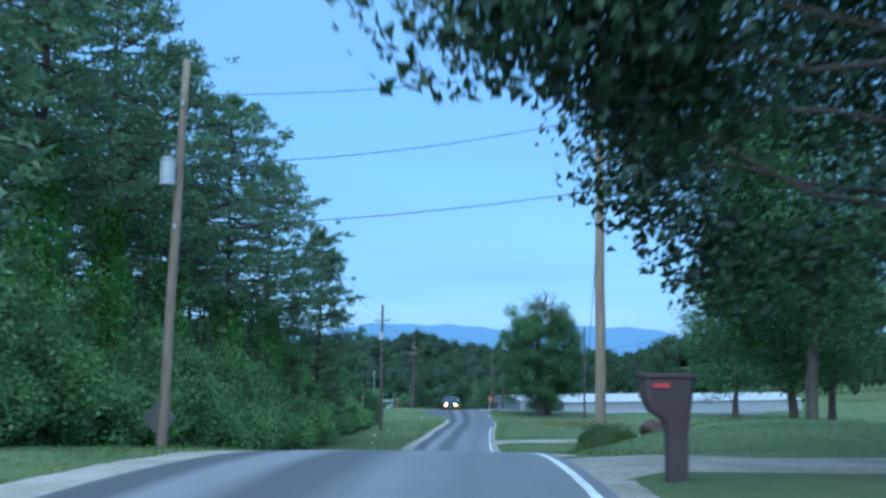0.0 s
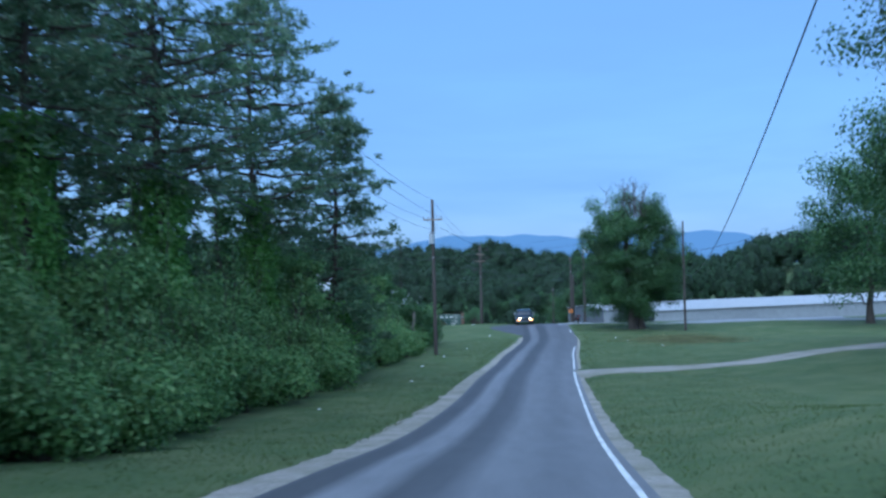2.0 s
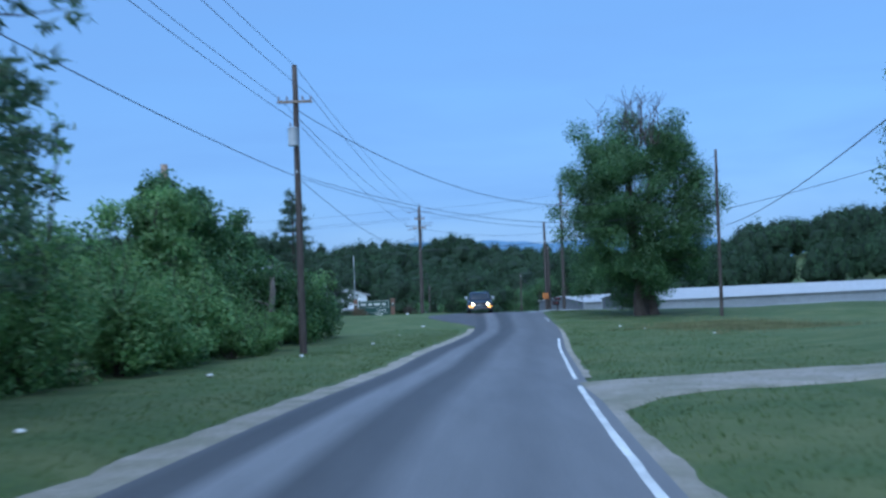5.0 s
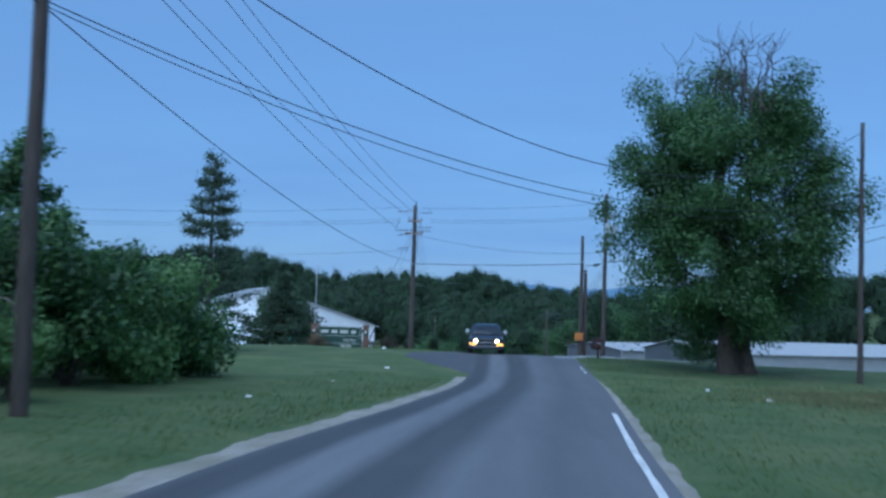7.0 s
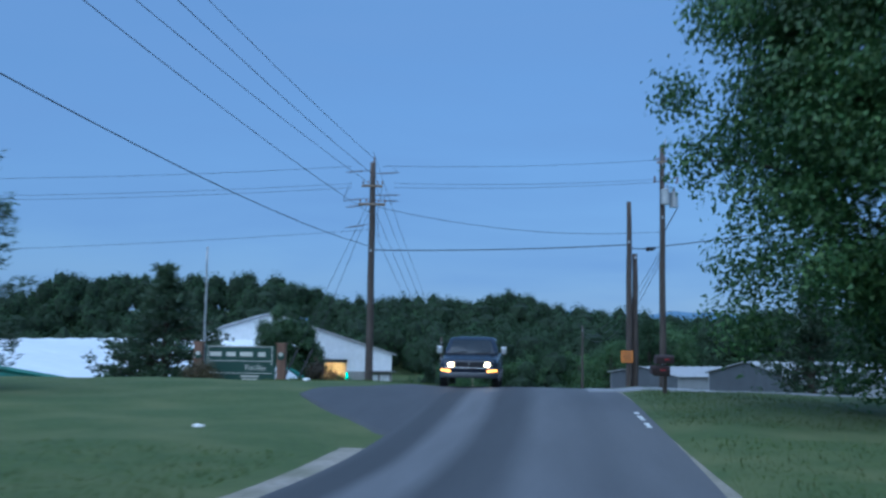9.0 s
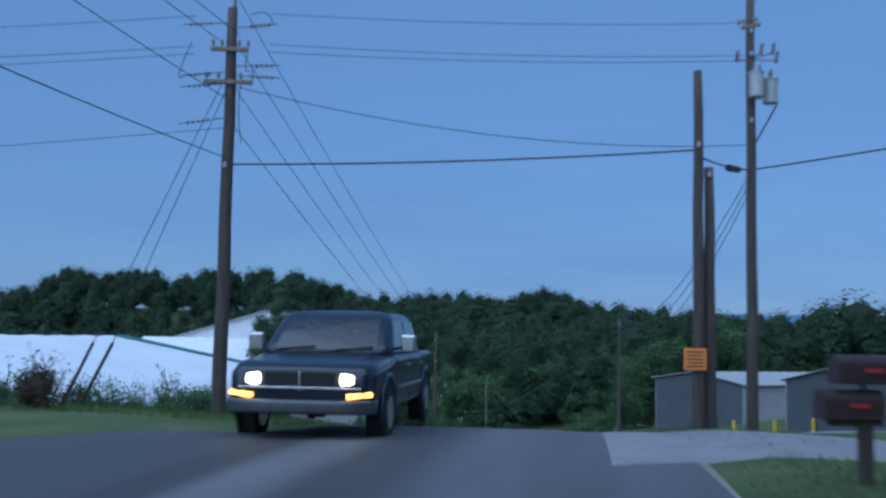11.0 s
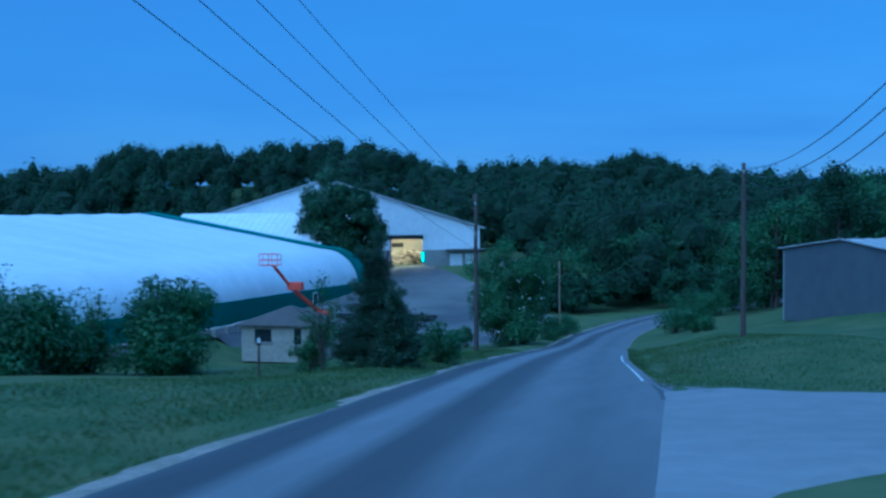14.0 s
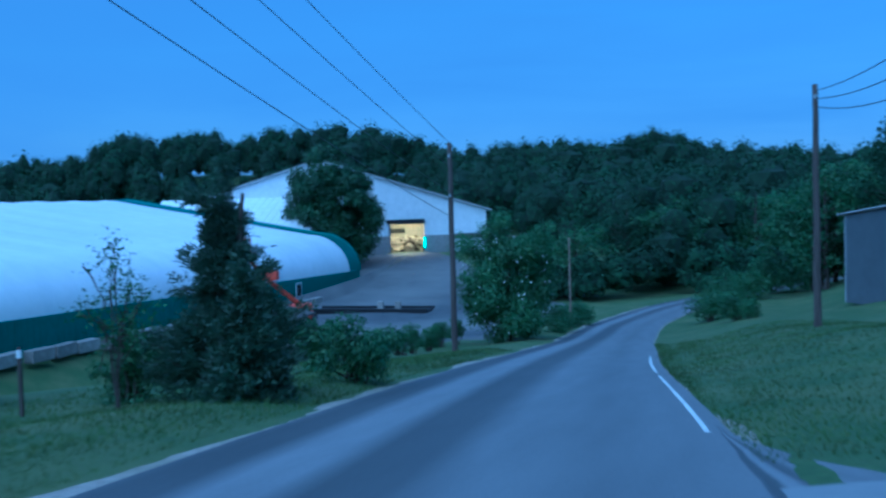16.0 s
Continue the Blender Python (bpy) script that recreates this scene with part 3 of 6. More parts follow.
    pos = c[which] + dirs * (size[which] * rr)[:, None] * np.array([1.08, 1.08, 0.9]) + rng.normal(0, 0.07 if reach else 0.06 + 0.02 * radius, (leaves, 3))
    keep = np.sin(pos[:, 0] * 2.1 + seed) * np.sin(pos[:, 1] * 1.9 + seed * 2) * np.sin(pos[:, 2] * 2.3 + seed) < gap - 0.45
    pos, dirs = pos[keep], dirs[keep]
    part("crown", quads("crown", leaf_quads(rng, pos, dirs, leaf * 0.78, 1.0)[:, :3], mat), None, t)
    return t


def pine_tree(x, y, height, radius, seed, label, mat=None, bare=0.25, sprays=9, whorls=26, blades=12, needle=0.30, name="pine_tree", vine=0.0, trunk_r=0.22, group="roadside pines", crownish=0.55, droop=0.0, width=0.05, jag=0.12):
    """A conifer: a straight trunk, whorls of limbs, and flat feathery sprays of needles."""
    rng = np.random.default_rng(seed)
    base = on_ground(x, y, -0.1)
    t = thing(name, pose(x, y, base), label, "tree", group)
    runs = [limb(rng, (0, 0, 0), (rng.normal(0, 0.25), rng.normal(0, 0.25), height), trunk_r, 0.03, n=10, wander=0.004)]
    P, D = [], []
    for i in range(whorls):
        u = i / (whorls - 1)
        zb = height * (bare + (0.985 - bare) * u)
        reach = radius * (math.sin(math.pi * (0.18 + 0.82 * u)) ** crownish if crownish < 5 else 1 - u)
        reach = radius * (1.02 - u) ** (0.62 if crownish >= 7 else 1.1) * (0.8 + 0.2 * min(1, u * 6)) if crownish >= 5 else reach
        n = 5 if u < 0.9 else 4
        a0 = rng.uniform(0, 6.28)
        for j in range(n):
            if rng.random() < 0.12:
                continue
            a = a0 + j * 6.283 / n + rng.normal(0, 0.25)
            r = max(0.25 if needle > 0.15 else 0.07, reach * rng.uniform(0.55, 1.15))
            st = np.array([0, 0, zb + rng.normal(0, jag)])
            tip = np.array([r * math.cos(a), r * math.sin(a), st[2] + r * (rng.uniform(-0.05, 0.28) - droop)])
            run = limb(rng, st, tip, 0.02 + 0.012 * r, 0.008, -0.03, 5, 0.04)
            runs.append(run)
            pts = np.array([q[0] for q in run])
            for k in range(max(4, int(sprays * min(1.0, 0.25 + r / radius))) if crownish >= 5 else sprays):
                s = rng.uniform(0.22, 1.05)
                i0 = min(int(s * 5), 4)
                p = pts[i0] + (pts[i0 + 1] - pts[i0]) * (s * 5 - i0)
                fan = 0.30 * r * (1.1 - 0.6 * s) + (0.12 if needle > 0.15 else 0.02)
                q = p + np.array([-math.sin(a), math.cos(a), 0]) * rng.normal(0, fan) + np.array([0, 0, rng.normal(0, 0.09)])
                P.append(q)
                D.append(unit((q - st) * np.array([1, 1, 0.4])))
    P, D = np.array(P), np.array(D)
    k = len(P) * blades
    c = np.repeat(P, blades, 0) + rng.normal(0, 0.13 if needle > 0.15 else 0.07, (k, 3)) * np.array([1, 1, 0.6])
    w = unit(np.repeat(D, blades, 0) + rng.normal(0, 0.75, (k, 3)) + np.array([0, 0, 0.25]))
    sd = unit(np.cross(w, rng.normal(0, 1, (k, 3))))
    ln = needle * rng.uniform(0.6, 1.25, (k, 1))
    q = np.stack([c + sd * width, c - sd * width, c + w * ln], 1)
    v, f = tubes(runs[:1], 9)
    v2, f2 = tubes(runs[1:], 4)
    f = f + [tuple(i + len(v) for i in q) for q in f2]
    v = np.concatenate([v, v2])
    part("trunk", mesh_from("trunk", v, f, (M_BARK,), True), None, t)
    part("crown", quads("crown", q, mat or M_PINE), None, t)
    if vine:
        n = int(8200 * vine * height / 10)
        zz = height * vine * rng.random(n) ** 0.9
        a = rng.uniform(0, 6.28, n)
        bulge = 0.42 + 0.34 * np.abs(np.sin(zz * 0.9 + seed)) + 0.5 * np.exp(-zz / 3.5)
        rr = trunk_r * 0.8 + bulge * rng.uniform(0.4, 1.2, n)
        pos = np.stack([rr * np.cos(a), rr * np.sin(a), zz], 1)
        out = np.stack([np.cos(a), np.sin(a), 0 * a], 1)
        part("vine", quads("vine", leaf_quads(rng, pos, out, 0.22, 0.9, 0.2)[:, :3], M_VINE), None, t, "bright green climbing vine")
    return t


def shrub(x, y, height, radius, seed, label, mat=None, leaves=3500, leaf=0.22, clumps=16, name="shrub", z=None, group="roadside shrubs", wide=(1, 1), spikes=0):
    rng = np.random.default_rng(seed)
    base = on_ground(x, y, -0.05) if z is None else z
    t = thing(name, pose(x, y, base), label, "shrub", group)
    d = unit(rng.normal(0, 1, (clumps, 3)))
    c = d * rng.uniform(0.2, 0.85, (clumps, 1)) * np.array([radius * wide[0], radius * wide[1], height * 0.5])
    c[:, 2] = np.abs(c[:, 2] + height * 0.42)
    size = rng.uniform(0.6, 1.2, clumps) * min(radius, height) * 0.4
    runs = []
    for q in c[:12]:
        runs.append(limb(rng, (rng.normal(0, 0.1), rng.normal(0, 0.1), 0), q, 0.035, 0.01, 0, 4, 0.08))
    for _ in range(spikes):
        a = c[rng.integers(clumps)]
        runs.append(limb(rng, a, a + np.array([rng.normal(0, 0.25), rng.normal(0, 0.25), height * rng.uniform(0.3, 0.65)]), 0.02, 0.006, 0, 4, 0.06))
    v, f = tubes(runs, 5)
    part("stem", mesh_from("stem", v, f, (M_BARK,), True), None, t)
    leaves = int(leaves * 1.8)
    which = rng.choice(clumps, leaves, p=size**2 / (size**2).sum())
    dirs = unit(rng.normal(0, 1, (leaves, 3)))
    pos = c[which] + dirs * (size[which] * rng.random(leaves) ** 0.4)[:, None] * np.array([1.1, 1.1, 0.85])
    for r in runs[12:]:
        pts = np.array([q[0] for q in r])
        add = np.repeat(pts, 8, 0) + rng.normal(0, 0.12, (len(pts) * 8, 3))
        pos, dirs = np.concatenate([pos, add]), np.concatenate([dirs, unit(rng.normal(0, 1, add.shape))])
    ok = pos[:, 2] > 0.02
    part("foliage", quads("foliage", leaf_quads(rng, pos[ok], dirs[ok], leaf * 0.78, 1.0)[:, :3], mat or M_BUSH), None, t)
    return t


# the pine wood beside the road
VINED = "tall dark green pine with a vine-wrapped trunk"
for x, y, h, r, s, vn in (
    (-13.2, 33.5, 21, 4.0, 1, 0.62), (-13.4, 41.5, 21, 4.2, 2, 0.62), (-13.0, 49.7, 20, 4.0, 3, 0.58),
    (-11.6, 57.0, 20, 4.6, 4, 0.55), (-11.6, 70.5, 19.5, 4.9, 5, 0.60), (-9.0, 76.5, 15.5, 3.8, 6, 0.35),
):
    pine_tree(x, y, h, r, s, VINED, vine=vn * 0.8, bare=0.40 if s < 6 else 0.06, sprays=11 if s < 6 else 16, blades=13)
for i, (x, y, h, r) in enumerate(((-17, 27, 20, 4.4), (-19, 37, 22, 4.6), (-18.5, 46, 21, 4.6), (-17.5, 54, 20, 4.4), (-18, 62, 19, 4.2), (-16, 66, 17, 3.6), (-24, 32, 21, 5), (-25, 50, 20, 5), (-12.5, 24.5, 19, 3.6))):
    pine_tree(x, y, h, r, 20 + i, "tall dark green pine standing in the roadside wood", sprays=7, blades=9, bare=0.2, needle=0.40, width=0.08)
pine_tree(-11.5, 64.5, 8.5, 1.7, 40, "small dense green cedar at the wood edge", M_BUSH, bare=0.03, whorls=24, sprays=8, blades=10, crownish=6, needle=0.24, name="cedar_tree")
pine_tree(-10.0, 84.5, 8.0, 1.9, 41, "young thin pine at the end of the wood", bare=0.2, whorls=14, sprays=8, blades=11)
rng0 = np.random.default_rng(5)
for i in range(40):
    u = i / 39
    y = 21 + 74 * u + rng0.normal(0, 0.6)
    x = -8.6 - 1.6 * abs(math.sin(i * 1.7)) - 2.0 * step(40, 20, y) + 0.6 * step(60, 90, y)
    h = 2.2 + 1.9 * rng0.random() + 0.8 * (i % 3 == 0)
    shrub(float(x), float(y), h, 1.7 + 0.5 * rng0.random(), 100 + i, "dense green undergrowth at the edge of the pine wood", M_UNDER, leaves=3000, leaf=0.21, clumps=24, spikes=7)
for i in range(17):
    y = 23 + 3.7 * i + rng0.normal(0, 0.8)
    x = -10.6 - 0.9 * abs(math.sin(i * 2.3)) - 1.6 * step(40, 22, y)
    shrub(float(x), float(y), 5.2 + 2.6 * rng0.random(), 1.5 + 0.5 * rng0.random(), 260 + i, "tall leafy green saplings at the edge of the pine wood", M_UNDER, leaves=3200, leaf=0.22, clumps=34, spikes=9)
for i in range(44):
    y = 22 + 70 * rng0.random()
    shrub(-14.6 - 4.0 * rng0.random(), y, 6.0 + 5.0 * rng0.random(), 2.3, 160 + i, "tall shady sapling thicket between pine trunks", leaves=1700, leaf=0.38, clumps=18)
for i, (x, y, h, r) in enumerate(((-9.5, 96, 4.2, 2.4), (-10.0, 101, 4.8, 2.4), (-10.8, 106, 5.4, 2.7), (-9.8, 110.5, 5.4, 2.4), (-10.2, 115, 5.2, 2.6), (-13.5, 104, 6.6, 2.6), (-14, 112, 6.4, 2.8), (-12.6, 118.5, 4.8, 2.6), (-16.5, 119, 5.2, 2.8), (-17, 108, 7.5, 3.0), (-9.5, 91, 4.0, 2.2), (-13, 92, 7, 2.8), (-14, 98, 7.5, 2.6), (-7.8, 119.5, 3.2, 2.2), (-9.4, 123, 2.8, 2.0), (-8.6, 112, 5.6, 2.4), (-8.2, 115.8, 5.0, 2.4), (-10.4, 119.5, 4.8, 2.4), (-12.8, 123.5, 3.4, 2.2))):
    shrub(x, y, h, r, 200 + i, "dense green roadside thicket", M_OAK if i % 2 else M_UNDER, leaves=3300, leaf=0.26, clumps=24)

for i, (x, y, h, r) in enumerate(((-7.7, 106.0, 2.3, 1.2), (-8.3, 103.4, 2.4, 1.3), (-7.2, 101.6, 1.7, 1.1), (-7.6, 98.8, 1.8, 1.1))):
    shrub(x, y, h, r, 330 + i, "low green weeds along the roadside thicket", M_UNDER, leaves=2200, leaf=0.17, clumps=16, spikes=8)

# broad trees
broad_tree(-10.2, 72.3, 7.2, 1.9, 313, "leafy green tree at the edge of the pine wood", M_UNDER, leaves=9000, leaf=0.22, trunk_r=0.13, bottom=0.12, clumps=44, squash=0.95)
broad_tree(-11.2, 113.5, 7.0, 2.0, 314, "leafy green tree rising from the roadside thicket", M_OAK, leaves=9000, leaf=0.23, trunk_r=0.13, bottom=0.15, clumps=44, squash=0.95)
shrub(-5.9, 182.3, 1.5, 0.8, 321, "ragged green weeds beside the cedar", M_BUSH, leaves=1900, leaf=0.11, clumps=14, spikes=10)
broad_tree(-11.5, 105, 8.8, 2.7, 311, "leafy green tree rising from the roadside thicket", M_OAK, leaves=9000, leaf=0.27, trunk_r=0.14, bottom=0.15, clumps=40, squash=0.95)
broad_tree(-10.4, 99, 7.4, 2.3, 312, "leafy green tree rising from the roadside thicket", M_UNDER, leaves=8000, leaf=0.25, trunk_r=0.12, bottom=0.15, clumps=36, squash=0.95)
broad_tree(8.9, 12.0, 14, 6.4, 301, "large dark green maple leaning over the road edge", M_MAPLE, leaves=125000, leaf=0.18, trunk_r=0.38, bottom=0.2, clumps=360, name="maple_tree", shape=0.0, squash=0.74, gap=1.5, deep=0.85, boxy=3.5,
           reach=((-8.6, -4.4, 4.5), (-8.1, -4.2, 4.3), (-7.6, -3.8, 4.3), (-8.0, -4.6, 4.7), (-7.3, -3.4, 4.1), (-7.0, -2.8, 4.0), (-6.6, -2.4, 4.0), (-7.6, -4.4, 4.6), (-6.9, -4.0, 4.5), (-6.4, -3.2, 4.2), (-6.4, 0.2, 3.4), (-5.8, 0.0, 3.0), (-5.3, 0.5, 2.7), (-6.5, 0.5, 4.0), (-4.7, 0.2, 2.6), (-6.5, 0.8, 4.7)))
broad_tree(24.0, 66, 25, 8.6, 309, "tall spreading green tree on the lawn", M_OAK, leaves=42000, leaf=0.34, trunk_r=0.45, bottom=0.33, clumps=100, shape=0.3, squash=0.85)
broad_tree(28.0, 82, 16, 7.5, 302, "spreading green tree on the lawn", M_OAK, leaves=26000, leaf=0.36, trunk_r=0.42, bottom=0.22, clumps=90, lean=(-1, 0), shape=0.5)
broad_tree(35, 92, 17, 8, 303, "tall green tree at the back of the lawn", M_OAK, leaves=14000, leaf=0.44, trunk_r=0.36, bottom=0.2, clumps=60)
broad_tree(40, 66, 18, 8, 304, "tall green tree at the back of the lawn", M_OAK, leaves=14000, leaf=0.44, trunk_r=0.36, bottom=0.2, clumps=60)
broad_tree(38.5, 134, 19, 7, 305, "tall green tree behind the lawn", M_OAK, leaves=16000, leaf=0.44, trunk_r=0.36, bottom=0.1, clumps=70)
broad_tree(14.0, 134.4, 15.3, 5.85, 306, "round green roadside tree with bare twigs at its top", M_OAK, leaves=98000, leaf=0.215, trunk_r=0.42, bottom=0.05, clumps=190, stems=3, bare=16, shape=0.25, squash=0.66, gap=0.98, deep=0.8, lean=(-0.4, 0), boxy=2.0)
pine_tree(-11.9, 135.6, 9.8, 2.5, 42, "slim dark spruce with separate tiers of upturned branches", M_CEDAR, bare=0.05, whorls=15, sprays=24, blades=15, crownish=7, needle=0.2, name="spruce_tree", trunk_r=0.15, width=0.03, droop=-0.12, jag=0.15)
pine_tree(-12.0, 153, 5.0, 3.5, 43, "broad dark cedar beside the sign", M_CEDAR, bare=0.02, whorls=24, sprays=12, blades=14, crownish=6, needle=0.25, name="cedar_tree")
broad_tree(-41.6, 289, 14.8, 5.4, 307, "round dark green tree beside the transfer hall", M_DARKLEAF, leaves=46000, leaf=0.5, trunk_r=0.3, bottom=0.05, clumps=170, z=-16.0, shape=0.4, squash=0.85, gap=1.0, boxy=2.2)
pine_tree(-3.8, 181.8, 3.45, 1.55, 44, "dark bushy cedar beside the road", M_CEDAR, bare=0.03, whorls=28, sprays=22, blades=28, crownish=6, needle=0.125, name="cedar_tree", trunk_r=0.1, width=0.015, droop=-0.16, jag=0.36)
broad_tree(-4.95, 180.3, 2.7, 0.6, 308, "thin young sapling with sparse leaves", M_OAK, leaves=520, leaf=0.10, trunk_r=0.022, bottom=0.38, clumps=26, name="sapling", squash=1.25, stems=2)
shrub(-10.5, 182, 4.2, 1.75, 401, "rounded green bush on the verge", M_OAK, leaves=7500, leaf=0.17, clumps=30)
shrub(-10.3, 181.2, 2.2, 1.6, 404, "low dense base of green leaves under a round bush", M_OAK, leaves=5000, leaf=0.16, clumps=26)
shrub(-12.6, 178, 2.8, 1.7, 402, "green bush on the verge", M_BUSH, leaves=5000, leaf=0.17, clumps=26)
broad_tree(-6.6, 221.6, 6.8, 2.8, 403, "round flowering tree with small white blossoms", M_BUSH, leaves=26000, leaf=0.21, trunk_r=0.12, bottom=0.0, clumps=80, name="flowering_tree", shape=0.4, squash=0.9, gap=1.3)
bloom = bpy.data.objects["flowering_tree"]
rngb = np.random.default_rng(88)
spot = unit(rngb.normal(0, 1, (240, 3))) * np.array([2.75, 2.75, 3.0]) * rngb.uniform(0.85, 1.05, (240, 1)) + np.array([0, 0, 3.2])
tagged(part("blossom", quads("blossom", leaf_quads(rngb, spot[spot[:, 2] > 0.6], unit(spot[spot[:, 2] > 0.6]), 0.12, 1.0), M_BLOSSOM), None, bloom, "small white blossoms"), kind="stuff")
for i, (x, y, h, r) in enumerate(((-6.4, 192.5, 1.75, 0.8), (-4.9, 229, 2.0, 1.5), (-4.6, 236, 2.2, 1.6), (4.0, 232, 2.6, 1.8), (5.2, 240, 3.0, 2.0), (5.5, 226, 1.8, 1.4))):
    shrub(x, y, h, r, 410 + i, "green roadside bush at the lower bend", M_BUSH, leaves=2600, leaf=0.17, clumps=16)
for i in range(6):
    y = 206.0 + 3.2 * i
    shrub(float(road_x(y)) - 8.7 + 0.12 * (i % 2), y, 1.6 + 0.12 * (i % 3), 0.62, 480 + i, "upright clipped green hedge bush by the yard", M_BUSH, leaves=3200, leaf=0.085, clumps=34, group="hedge bushes")
for i in range(20):
    u = i / 19
    shrub(-12.4 - 12.5 * u + 0.4 * math.sin(i * 2.1), 179.6 - 4.0 * u + 0.9 * math.cos(i * 1.3), 2.1 + 0.35 * (i % 3), 1.25 + 0.3 * (i % 2), 430 + i, "ragged green weeds on the bank", M_BUSH, leaves=1700, leaf=0.16, clumps=14, spikes=10)
pine_tree(17.0, 160.8, 6.2, 2.6, 45, "dark bushy evergreen by the lot", M_CEDAR, bare=0.02, whorls=24, sprays=11, blades=13, crownish=6, needle=0.28, name="evergreen_tree")


def grass_clump(x, y, radius, height, count, seed, label):
    """A mound of long arching grass blades."""
    rng = np.random.default_rng(seed)
    a, d = rng.uniform(0, 6.28, count), radius * rng.random(count) ** 0.6
    px, py = x + d * np.cos(a), y + d * np.sin(a)
    foot = np.stack([px, py, ground(px, py) - 0.03], 1)
    h = height * rng.uniform(0.5, 1.1, count) * (1.05 - 0.75 * (d / radius) ** 2)
    bend = np.stack([np.cos(a), np.sin(a), 0 * a], 1) * (h * rng.uniform(0.1, 0.6, count))[:, None] + rng.normal(0, 0.08, (count, 3))
    side = np.stack([-np.sin(a), np.cos(a), 0 * a], 1) * rng.uniform(0.006, 0.016, (count, 1))
    up = np.array([[0, 0, 1.0]])
    mid = foot + up * (h * 0.6)[:, None] + bend * 0.35
    tip = foot + up * h[:, None] + bend
    q = np.concatenate([np.stack([foot - side, foot + side, mid + side * 0.8, mid - side * 0.8], 1), np.stack([mid - side * 0.8, mid + side * 0.8, tip, tip + side * 0.1], 1)])
    return tagged(new("grass_clump", quads("grass_clump", q, M_BLADES)), label, "grass", kind="stuff")


grass_clump(5.0, 31.0, 0.95, 0.7, 2600, 450, "mound of tall unmown grass round a pole")
shrub(4.9, 31.2, 0.75, 0.6, 455, "dark green weeds tangled round the foot of a pole", M_BUSH, leaves=2600, leaf=0.12, clumps=18, spikes=6)
shrub(9.2, 166.6, 0.9, 0.6, 451, "small dark shrub at the apron edge", M_BUSH, leaves=1200, leaf=0.09)
shrub(-8.6, 148.0, 1.0, 0.9, 452, "brown-green bush before the sign", leafage("rusty_leaves", (0.05, 0.04, 0.02), (0.09, 0.075, 0.035), (0.14, 0.11, 0.05)), leaves=2200, leaf=0.09)

shrub(-4.3, 149.2, 0.95, 0.75, 453, "dark brown dead-looking bush beside the sign", leafage("dead_leaves", (0.035, 0.028, 0.02), (0.06, 0.048, 0.03), (0.09, 0.07, 0.04)), leaves=2200, leaf=0.08, spikes=6)
pine_tree(-2.95, 180.7, 1.7, 0.8, 46, "small dark cedar growing against a taller one", M_CEDAR, bare=0.03, whorls=18, sprays=18, blades=14, crownish=6, needle=0.15, name="cedar_tree", trunk_r=0.06, width=0.026, droop=-0.16, jag=0.25)
shrub(-2.6, 184.8, 1.4, 0.9, 454, "green weeds at the foot of the cedars", M_BUSH, leaves=2200, leaf=0.12, clumps=16)
for i, (x, y, h, r) in enumerate(((6.8, 247, 3.0, 2.0), (9.2, 254, 3.6, 2.4), (12.6, 258.5, 4.2, 2.6), (16.5, 262, 4.6, 3.0))):
    shrub(x, y, h, r, 460 + i, "tall dark green bush inside the lower bend", M_BUSH, leaves=2600, leaf=0.24, clumps=20)
